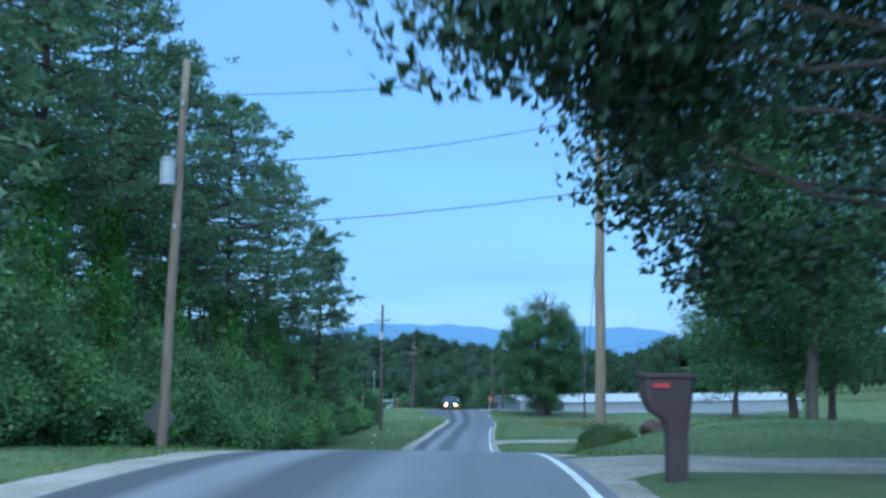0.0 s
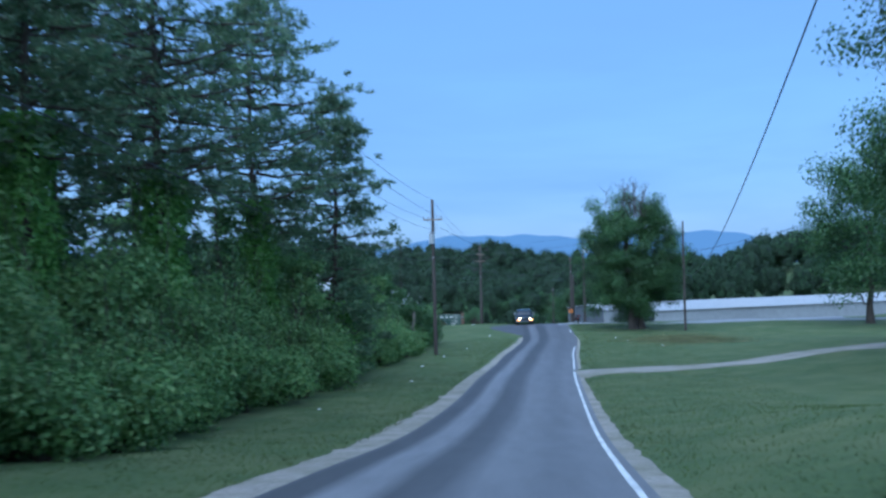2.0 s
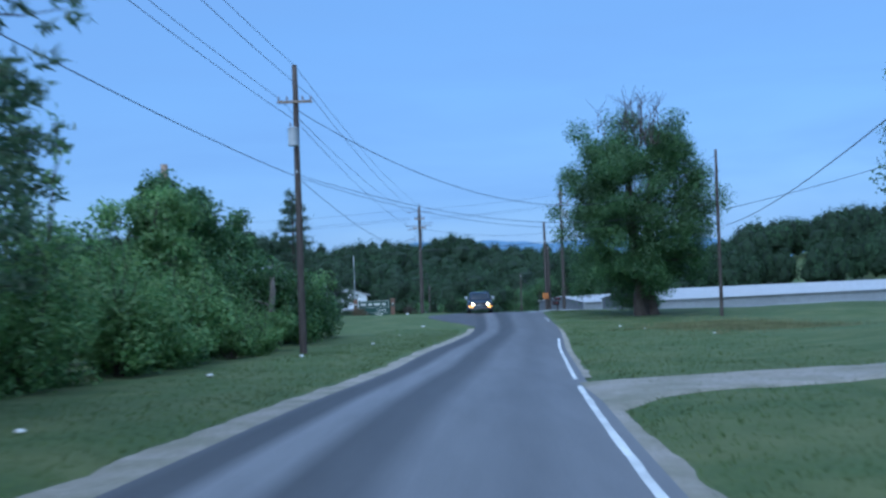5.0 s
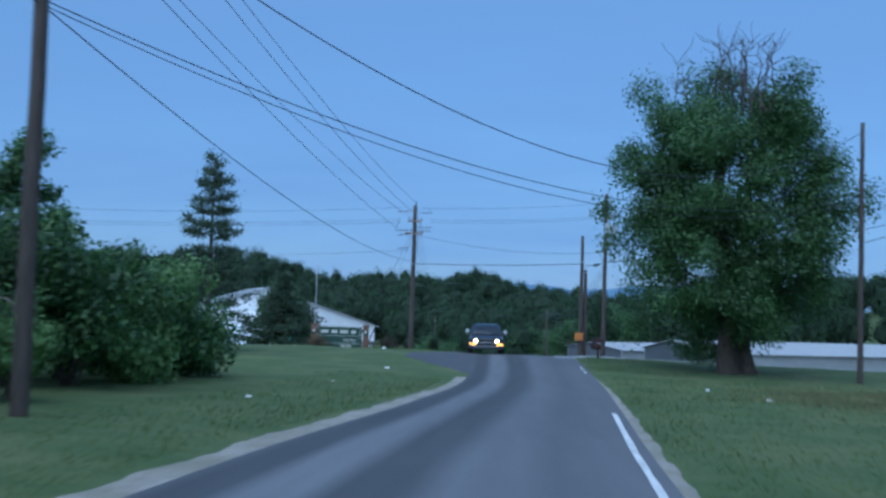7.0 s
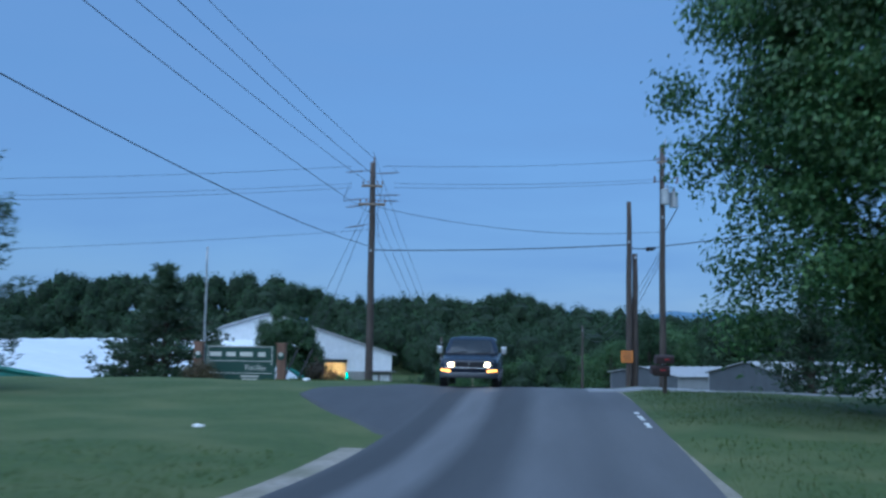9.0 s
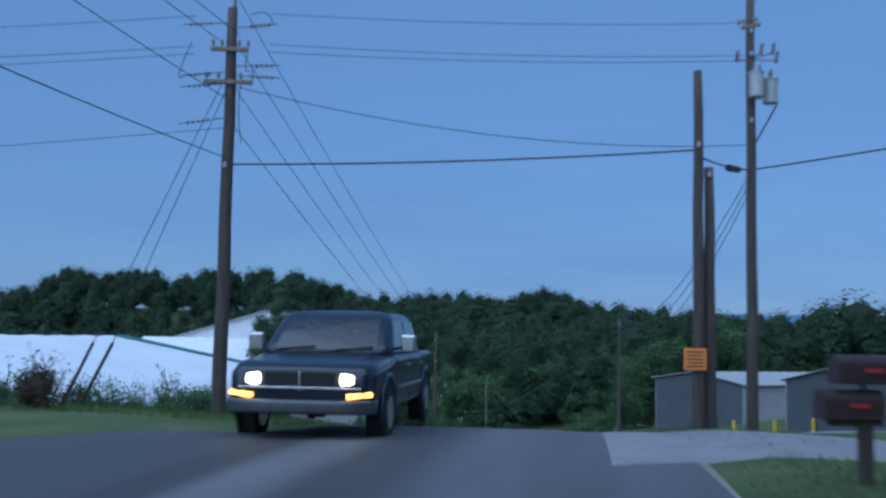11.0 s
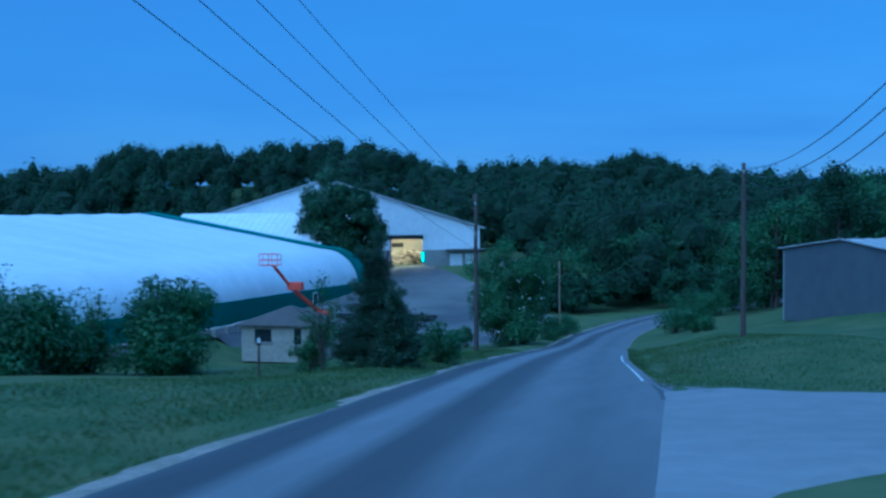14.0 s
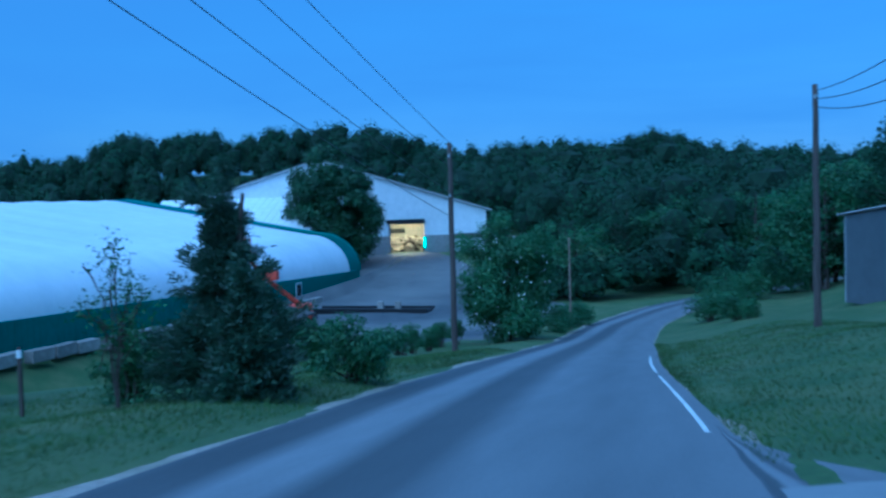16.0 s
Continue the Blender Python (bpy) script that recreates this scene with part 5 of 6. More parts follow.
transfer_hall()
rngw = np.random.default_rng(9)
heap = thing("waste_heap", pose(-36.8, 305, -15.6, 0, 0, math.degrees(math.atan2(0.34, 0.94))), "heap of pale mixed waste inside the hall", "waste heap")
PALE = surface("pale_waste", (0.16, 0.13, 0.09), (0.66, 0.58, 0.44), scale=2.2, rough=0.9, bump=0.4, third=(0.05, 0.04, 0.03), wide=0.55)
bm = bmesh.new()
for k in range(420):
    s, d = rngw.uniform(-5.5, 5.5), rngw.uniform(4.5, 12.0)
    h = max(0.1, 2.9 - 0.22 * abs(s - 0.8) ** 1.3 - 0.1 * max(0.0, 11 - d) ** 1.1) * rngw.uniform(0.5, 1.05)
    box(bm, (rngw.uniform(0.2, 0.7), rngw.uniform(0.15, 0.5), rngw.uniform(0.1, 0.35)), pose(s, d, h, *rngw.uniform(-50, 50, 3)))
tagged(part("waste_pieces", bm, PALE, heap), kind="stuff")
bm = bmesh.new()
bmesh.ops.create_icosphere(bm, subdivisions=4, radius=1.0)
for v in bm.verts:
    n = 1 + 0.12 * noise.noise(v.co * 4) + 0.06 * noise.noise(v.co * 11)
    v.co = Vector((v.co.x * 6.0 * n, 9.0 + v.co.y * 4.0 * n, max(0, v.co.z) * 2.6 * n))
part("waste_bulk", bm, PALE, heap)

# ---- hills ----
def forest(name, spots, seed, label, mat):
    """Massed tree crowns: each of several rounded lobes wrapped in small leaf clumps."""
    rng = np.random.default_rng(seed)
    ico = bmesh.new()
    bmesh.ops.create_icosphere(ico, subdivisions=1, radius=1.0)
    iv = np.array([v.co[:] for v in ico.verts])
    fi = np.array([[v.index for v in f.verts] for f in ico.faces])
    ico.free()
    P, D, S, CV, CF = [], [], [], [], []
    count = 0
    for x, y, r, h in spots:
        z = on_ground(x, y)
        near = math.hypot(x, y - 160) < 185
        lobes = 4 if near else 3
        per = 190 if near else 125
        for k in range(lobes):
            a = k * 6.283 / lobes + rng.uniform(-0.5, 0.5)
            top = k == 0
            out = 0.0 if top else r * rng.uniform(0.36, 0.56)
            c = np.array([x + out * math.cos(a), y + out * math.sin(a), z + h * (0.66 if top else rng.uniform(0.22, 0.56))])
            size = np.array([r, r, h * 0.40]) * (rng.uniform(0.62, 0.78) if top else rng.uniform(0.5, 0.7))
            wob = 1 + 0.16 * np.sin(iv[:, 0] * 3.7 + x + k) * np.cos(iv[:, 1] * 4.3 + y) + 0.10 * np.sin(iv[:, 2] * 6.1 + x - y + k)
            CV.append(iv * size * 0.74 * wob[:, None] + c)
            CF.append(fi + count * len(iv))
            count += 1
            d = unit(rng.normal(0, 1, (per, 3)))
            d[:, 2] = np.where(d[:, 2] < -0.6, -d[:, 2], d[:, 2])
            P.append(d * size * (0.62 + 0.5 * rng.random((per, 1))) + c)
            D.append(d)
            S.append(np.full(per, 0.6 if near else 0.82))
    P, D = np.concatenate(P), np.concatenate(D)
    q = leaf_quads(rng, P, D, np.concatenate(S), 1.0, 0.3, 0.35)[:, (0, 1, 3)]
    leaves = len(q)
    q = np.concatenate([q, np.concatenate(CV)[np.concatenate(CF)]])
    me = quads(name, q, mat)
    # cores take the darker material, painted as shade between the leaves
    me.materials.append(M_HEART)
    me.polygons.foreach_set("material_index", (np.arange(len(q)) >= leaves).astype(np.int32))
    return tagged(new(name, me), label, "woodland", kind="stuff")


gable_shed("annex_hall", (-67, 284, -18.2), (1, 0), 24, 16, 7.6, 11.6, M_SHEET_WHITE, M_SHEET_WHITE, "pale ribbed roof of an annex behind the fabric hall")
rf = np.random.default_rng(77)
spots = []
while len(spots) < 1750:
    if len(spots) % 4 == 3:
        x, y = rf.uniform(85, 330), rf.uniform(225, 430)
    else:
        d = 168 + 135 * rf.random() ** 0.8
        a = radians(rf.uniform(-46, 24))
        x, y = d * math.sin(a), 150 + d * math.cos(a)
        if -75 < x < 12 and y < 352 and not (-8 < x < 12 and y > 285) or (12 <= x < 90 and y < 290):
            continue
        if abs(x - float(road_x(min(y, 330)))) < 5.5 and y < 330:
            continue
    h = rf.uniform(9, 13) if rf.random() < 0.88 else rf.uniform(13, 15)
    spots.append((x, y, h * rf.uniform(0.24, 0.36), h))
for _ in range(110):
    h = rf.uniform(10, 14.5)
    spots.append((rf.uniform(-80, 14), rf.uniform(356, 420), h * 0.42, h))
for _ in range(64):
    x, y = rf.uniform(-15, 16), rf.uniform(296, 352)
    if x < float(road_x(min(y, 329))) - 8:
        h = rf.uniform(8, 12)
        spots.append((x, y, h * 0.42, h))
for _ in range(18):
    h = rf.uniform(8, 11)
    spots.append((rf.uniform(-22, -13), rf.uniform(316, 350), h * 0.42, h))
for i in range(130):
    spots.append((30 + 1.25 * i + rf.normal(0, 2), 240 + 0.28 * 1.25 * i + rf.uniform(0, 22), rf.uniform(1.9, 3.0), rf.uniform(6, 10)))
for k in range(13):
    y = 243 + 1.4 * k + 2 * (k % 2)
    side = 10.5 + 3 * rf.random() if k % 2 else 17 + 4 * rf.random()
    broad_tree(float(road_x(y)) + side, y, rf.uniform(8, 10.2), rf.uniform(3.4, 4.4), 700 + k, "dark green broadleaf tree beside the lower bend", M_BUSH if k % 3 else M_FOREST, leaves=3600, leaf=0.38, trunk_r=0.18, bottom=0.06, clumps=46, shape=0.3, squash=0.9, gap=1.2, group="trees at the bend")
for k in range(9):
    x, y = -9 + 4.6 * k, 271 + 4 * k + 5 * (k % 2)
    broad_tree(x, y, rf.uniform(8, 11), rf.uniform(3.4, 4.2), 730 + k, "dark green broadleaf tree beside the lower bend", M_FOREST if k % 2 else M_BUSH, leaves=3000, leaf=0.44, trunk_r=0.18, bottom=0.06, clumps=40, shape=0.3, squash=0.9, gap=1.2, group="trees at the bend")
for k in range(44):
    x = -15 + 1.3 * k
    spots.append((x, max(264, float(np.interp(x, (-15, 6, 30, 60), (262, 272, 300, 336)))) + rf.uniform(0, 7), 2.4, rf.uniform(3.5, 5.5)))
for y in range(242, 300, 7):
    spots.append((float(road_x(y)) - 12 - 4 * rf.random() if y > 272 else 34 + 4 * rf.random(), y, 4.0, 9 + 3 * rf.random()))
forest("hill_wood", spots, 78, "dense dark green broadleaf wood covering the hills", M_FOREST)


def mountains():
    """Far ridges; the blue haze of distance is put into a flat glow."""
    m, n, l, b = nodes_of("ridge_haze_glow")
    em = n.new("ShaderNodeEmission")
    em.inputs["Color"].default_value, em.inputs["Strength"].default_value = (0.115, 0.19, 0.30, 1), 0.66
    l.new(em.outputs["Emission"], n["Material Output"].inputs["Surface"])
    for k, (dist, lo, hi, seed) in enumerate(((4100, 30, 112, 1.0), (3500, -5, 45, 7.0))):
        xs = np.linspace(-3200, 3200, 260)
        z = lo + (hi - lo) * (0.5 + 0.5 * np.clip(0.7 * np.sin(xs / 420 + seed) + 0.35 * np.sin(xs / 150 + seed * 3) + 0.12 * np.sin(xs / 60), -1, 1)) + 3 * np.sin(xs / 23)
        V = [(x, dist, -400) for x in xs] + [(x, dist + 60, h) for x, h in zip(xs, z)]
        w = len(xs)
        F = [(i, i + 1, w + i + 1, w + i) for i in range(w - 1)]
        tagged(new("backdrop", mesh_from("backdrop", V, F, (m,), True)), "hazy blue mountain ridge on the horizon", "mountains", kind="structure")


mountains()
# ---- things beside the road ----
M_BLACKPLASTIC = plain("weathered_dark_plastic", (0.045, 0.028, 0.028), 0.6)
M_RED = plain("faded_red", (0.40, 0.035, 0.04), 0.5)
M_ORANGE = plain("orange_sign_paint", (0.65, 0.22, 0.03), 0.5)
M_YELLOW = plain("yellow_bollard_paint", (0.55, 0.36, 0.04), 0.55)
M_LIFT = plain("orange_red_machine_paint", (0.50, 0.075, 0.035), 0.45)
M_TYRE = plain("tyre_rubber", (0.02, 0.02, 0.02), 0.9)
M_SIGN = plain("dark_green_sign", (0.012, 0.05, 0.035), 0.5)
M_CREAM = plain("cream_lettering", (0.55, 0.54, 0.48), 0.6)
M_TRUCK = plain("dark_blue_car_paint", (0.012, 0.018, 0.032), 0.25)
M_CHROME = plain("dull_chrome", (0.55, 0.56, 0.58), 0.25, 0.9)
M_PAPER = plain("white_paper", (0.72, 0.72, 0.70), 0.8)
M_REDWOOD = surface("stained_post", (0.13, 0.075, 0.05), (0.22, 0.13, 0.09), scale=9, rough=0.85, bump=0.4, stretch=(1, 1, 0.15))
M_SIGNBACK = plain("dull_sign_aluminium", (0.13, 0.125, 0.12), 0.6, 0.2)


def arched_box(length, width, height, m):
    """A mailbox shell: flat below, round above, along its own x."""
    bm = bmesh.new()
    prof = [(-width / 2, 0), (width / 2, 0)] + [(width / 2 * math.cos(a), height - width / 2 + width / 2 * math.sin(a)) for a in np.linspace(0, math.pi, 11)]
    a = [bm.verts.new((-length / 2, p[0], p[1])) for p in prof]
    b = [bm.verts.new((length / 2, p[0], p[1])) for p in prof]
    k = len(prof)
    bm.faces.new(a)
    bm.faces.new(b[::-1])
    for i in range(k):
        bm.faces.new((a[i], b[i], b[(i + 1) % k], a[(i + 1) % k]))
    bmesh.ops.recalc_face_normals(bm, faces=bm.faces)
    bmesh.ops.transform(bm, matrix=m, verts=bm.verts)
    return bm


def post_mailbox(x, y):
    """A moulded mailbox whose body narrows into its thick post."""
    z = on_ground(x, y, -0.05)
    t = thing("mailbox", pose(x, y, z, 0, 0, 8), "dark moulded mailbox on a thick post with a red flag", "mailbox")
    bm = bmesh.new()
    rows = [(0.0, 0.06, 0.11, 0.10), (0.55, 0.06, 0.11, 0.10), (0.70, 0.05, 0.14, 0.11), (0.82, -0.03, 0.23, 0.12), (0.95, -0.05, 0.27, 0.125), (1.18, -0.05, 0.28, 0.13)]
    rings = []
    for zz, cx, hx, hy in rows:
        rings.append([bm.verts.new((cx + hx * sx, hy * sy, zz)) for sx, sy in ((-1, -0.8), (-0.85, -1), (0.85, -1), (1, -0.8), (1, 0.8), (0.85, 1), (-0.85, 1), (-1, 0.8))])
    for a, b in zip(rings, rings[1:]):
        for i in range(8):
            bm.faces.new((a[i], a[(i + 1) % 8], b[(i + 1) % 8], b[i]))
    bm.faces.new(rings[-1])
    bmesh.ops.recalc_face_normals(bm, faces=bm.faces)
    part("body", bm, M_BLACKPLASTIC, t)
    part("lid", boxed((0.62, 0.30, 0.06), pose(-0.05, 0, 1.205), 0.02), M_BLACKPLASTIC, t)
    part("flag", boxed((0.20, 0.012, 0.055), pose(-0.16, -0.138, 1.10), 0.004), M_RED, t, "red signal flag")
    part("door", boxed((0.014, 0.2, 0.2), pose(-0.335, 0, 1.05), 0.004), M_BLACKPLASTIC, t)
    return t


def twin_mailbox(x, y):
    z = on_ground(x, y, -0.32)
    t = thing("mailbox_stand", pose(x, y, z, 0, 0, 15), "two dark mailboxes stacked on one timber post", "mailbox")
    part("post", boxed((0.11, 0.11, 1.0), pose(0.05, 0, 0.5), 0.01), M_POLE_DARK, t)
    part("arm", boxed((0.5, 0.09, 0.06), pose(-0.05, 0, 0.86), 0.008), M_POLE_DARK, t)
    for nm, zz, cx in (("lower_box", 0.89, -0.1), ("upper_box", 1.2, 0.03)):
        b = part(nm, arched_box(0.56, 0.22, 0.26, pose(cx, 0, zz)), M_BLACKPLASTIC, t)
        part("box_flag", boxed((0.16, 0.01, 0.04), pose(cx + 0.05, -0.118, zz + 0.12), 0.003), M_RED, b)
    part("bracket", boxed((0.08, 0.08, 0.32), pose(0.05, 0.05, 1.05), 0.005), M_STEEL, t)
    return t


post_mailbox(2.63, 11.7)
twin_mailbox(7.95, 141.3)

# back of a diamond road sign at the wood edge
zs = on_ground(-8.3, 31.0) - 0.5
ds = thing("road_sign", pose(-8.3, 31.0, zs - 0.2), "grey back of a diamond road sign beside the wood", "road sign")
part("plate", boxed((0.76, 0.008, 0.76), pose(0, 0, 1.75, 0, 45, 0), 0.002), M_SIGNBACK, ds)
part("post", rodded((0, 0.03, 0), (0, 0.03, 2.1), 0.03), M_STEEL, ds)


def facility_sign():
    """The dark green board between two carved posts."""
    t = thing("facility_sign", pose(-7.4, 149, -7.75, 0, 0, 4), "dark green facility sign board between carved brown posts", "sign")
    board = part("board", boxed((2.75, 0.09, 1.55), pose(0, 0, 1.22), 0.02), M_SIGN, t)
    for zz in (2.0 - 0.03, 1.42, 0.95, 0.52):
        part("border", boxed((2.5, 0.02, 0.025), pose(0, -0.055, zz), 0.004), M_CREAM, board)
    for xx in (-1.25, 1.25):
        part("border", boxed((0.025, 0.02, 0.7), pose(xx, -0.055, 1.62), 0.004), M_CREAM, board)
    for k, w in enumerate((0.45, 0.36, 0.5, 0.30)):
        part("letter_bar", boxed((w, 0.015, 0.17), pose(-0.95 + 0.6 * k, -0.055, 1.68), 0.004), M_CREAM, board)
    cu = bpy.data.curves.new("word", "FONT")
    cu.body, cu.size, cu.extrude = "Facility", 0.30, 0.006
    cu.align_x = "CENTER"
    w = new("word", cu)
    w.parent = board
    w.matrix_basis = pose(0.62, -0.055, 1.08, 90)
    w.data.materials.append(M_CREAM)
    for k in range(3):
        part("letter_bar", boxed((0.7 - 0.1 * k, 0.015, 0.07), pose(0.4, -0.055, 0.83 - 0.12 * k), 0.003), M_CREAM, board)
    for xx in (-1.62, 1.62):
        bm = boxed((0.34, 0.3, 2.15), pose(xx, 0, 1.0), 0.03)
        box(bm, (0.40, 0.36, 0.08), pose(xx, 0, 2.1), 0.02)
        p = part("post", bm, M_REDWOOD, t, "weathered brown carved post")
        part("medallion", rodded((xx, -0.15, 1.62), (xx, -0.19, 1.62), 0.15, 0.13, 18), M_SIGN, p)
        part("crest", rodded((xx, -0.19, 1.70), (xx, -0.20, 1.70), 0.075, 0.07, 14), M_CREAM, p)
    return t


facility_sign()


def pole_sign():
    t = thing("pole_sign", pose(8.0, 156.72, -6.3), "small orange notice board fixed to a pole stub", "sign")
    part("plate", boxed((0.52, 0.02, 0.52), pose(0, -0.03, 0.25), 0.006), M_ORANGE, t)
    for k in range(5):
        part("text_bar", boxed((0.40 - 0.05 * (k % 2), 0.006, 0.035), pose(0, -0.043, 0.42 - 0.085 * k), 0.001), M_POLE_DARK, t)
    return t


pole_sign()
for i, (x, y) in enumerate(((14.9, 202.5), (17.6, 203.2), (20.2, 203.8))):
    b = thing("bollard", pose(x, y, on_ground(x, y, -0.1)), "yellow painted steel bollard by the shed", "bollard", "yellow bollards")
    bm = rodded((0, 0, 0), (0, 0, 1.1), 0.12, seg=16)
    rod(bm, (0, 0, 1.1), (0, 0, 1.17), 0.12, 0.05, 16)
    part("tube", bm, M_YELLOW, b)


def crumple(x, y, s, seed, label):
    rngc = np.random.default_rng(seed)
    bm = bmesh.new()
    bmesh.ops.create_icosphere(bm, subdivisions=2, radius=0.5)
    for v in bm.verts:
        v.co = Vector((v.co.x * s, v.co.y * s * 0.6, max(-0.02, v.co.z * s * 0.3))) + Vector(rngc.normal(0, 0.05 * s, 3))
    ob = new("litter", bpy.data.meshes.new("litter"))
    bm.to_mesh(ob.data)
    bm.free()
    ob.data.materials.append(M_PAPER)
    ob.matrix_basis = pose(x, y, on_ground(x, y, 0.05), 0, 0, rngc.uniform(0, 180))
    return tagged(ob, label, "litter", "roadside litter")


for i, (x, y, s) in enumerate(((-4.5, 96.5, 0.45), (10.5, 123.4, 0.5), (-2.0, 128.9, 0.45), (-3.5, 111.3, 0.4), (10.9, 116.0, 0.35), (-1.9, 161.8, 0.3), (-5.2, 86.5, 0.5), (-4.6, 74, 0.35), (-6.8, 60.5, 0.3), (-2.9, 120.5, 0.25), (-4.4, 147.6, 0.7), (13.0, 108.5, 0.35))):
    crumple(x, y, s * 0.5, 500 + i, "scrap of white litter lying in the grass")


def dead_snag(x, y, height, radius, seed):
    """A broken dead trunk with a splintered top and one stub of a limb."""
    rng = np.random.default_rng(seed)
    t = thing("dead_snag", pose(x, y, on_ground(x, y, -0.1)), "pale broken dead trunk standing in the thicket", "tree")
    runs = [limb(rng, (0, 0, 0), (0.08, 0.05, height), radius * 1.3, radius * 0.9, n=9, wander=0.02)]
    v, f = tubes(runs, 10)
    part("trunk", mesh_from("trunk", v, f, (M_SNAG,), True), None, t)
    for i in range(5):
        a = i * 1.26
        c = np.array([0.08 + 0.55 * radius * math.cos(a), 0.05 + 0.55 * radius * math.sin(a), height - 0.05])
        v, f = tubes([limb(rng, c, c + np.array([0.02, 0.0, rng.uniform(0.12, 0.4)]), radius * 0.35, 0.008, n=4)], 5)
        part("splinter", mesh_from("splinter", v, f, (M_SNAG,), True), None, t)
    v, f = tubes([limb(rng, (0.05, 0.0, height * 0.66), (-0.75, -0.1, height * 0.76), radius * 0.3, 0.02, n=5)], 6)
    part("branch_stub", mesh_from("branch_stub", v, f, (M_SNAG,), True), None, t)


M_SNAG = surface("weathered_wood", (0.12, 0.105, 0.09), (0.26, 0.22, 0.185), scale=8, rough=0.95, bump=1.0, stretch=(1, 1, 0.2))
dead_snag(-7.8, 107.2, 3.3, 0.13, 71)

# dark stump by the pole mound
zt = on_ground(6.9, 33.0)
bm = bmesh.new()
bmesh.ops.create_icosphere(bm, subdivisions=3, radius=0.46)
for v in bm.verts:
    v.co *= 1 + 0.25 * noise.noise(v.co * 3)
    v.co.z = max(-0.3, v.co.z * 0.75)
ob = new("tree_stump", bpy.data.meshes.new("tree_stump"))
bm.to_mesh(ob.data)
bm.free()
ob.data.materials.append(surface("rotten_wood", (0.04, 0.026, 0.02), (0.085, 0.052, 0.037), scale=7, rough=0.95, bump=1.0))
ob.matrix_basis = pose(6.9, 33.0, zt + 0.1)
tagged(ob, "rust-brown rotten tree stump in the lawn", "stump")


def wheel(parent, name, x, y, r, w):
    bm = rodded((x - w / 2, y, r), (x + w / 2, y, r), r, seg=28)
    tyre = part(name, bm, M_TYRE, parent)
    part("rim", rodded((x - w / 2 - 0.01, y, r), (x + w / 2 + 0.01, y, r), r * 0.58, seg=20), M_CHROME, tyre)
    return tyre


def skin(rings, cap=True):
    """A closed shell through rings of equally many points."""
    k = len(rings[0])
    v = [p for r in rings for p in r]
    f = [(i * k + j, i * k + (j + 1) % k, (i + 1) * k + (j + 1) % k, (i + 1) * k + j) for i in range(len(rings) - 1) for j in range(k)]
    if cap:
        f += [tuple(range(k))[::-1], tuple(range((len(rings) - 1) * k, len(rings) * k))]
    bm = bmesh.new()
    made = [bm.verts.new(p) for p in v]
    for q in f:
        bm.faces.new([made[i] for i in q]).smooth = True
    bmesh.ops.recalc_face_normals(bm, faces=bm.faces)
    return bm


def round_rect(a0, a1, b0, b1, r, n=4):
    """Points round a rectangle with rounded corners."""
    out = []
    for ca, cb, t0 in ((a1 - r, b1 - r, 0), (a0 + r, b1 - r, 90), (a0 + r, b0 + r, 180), (a1 - r, b0 + r, 270)):
        for i in range(n + 1):
            t = radians(t0 + 90 * i / n)
            out.append((ca + r * math.cos(t), cb + r * math.sin(t)))
    return out


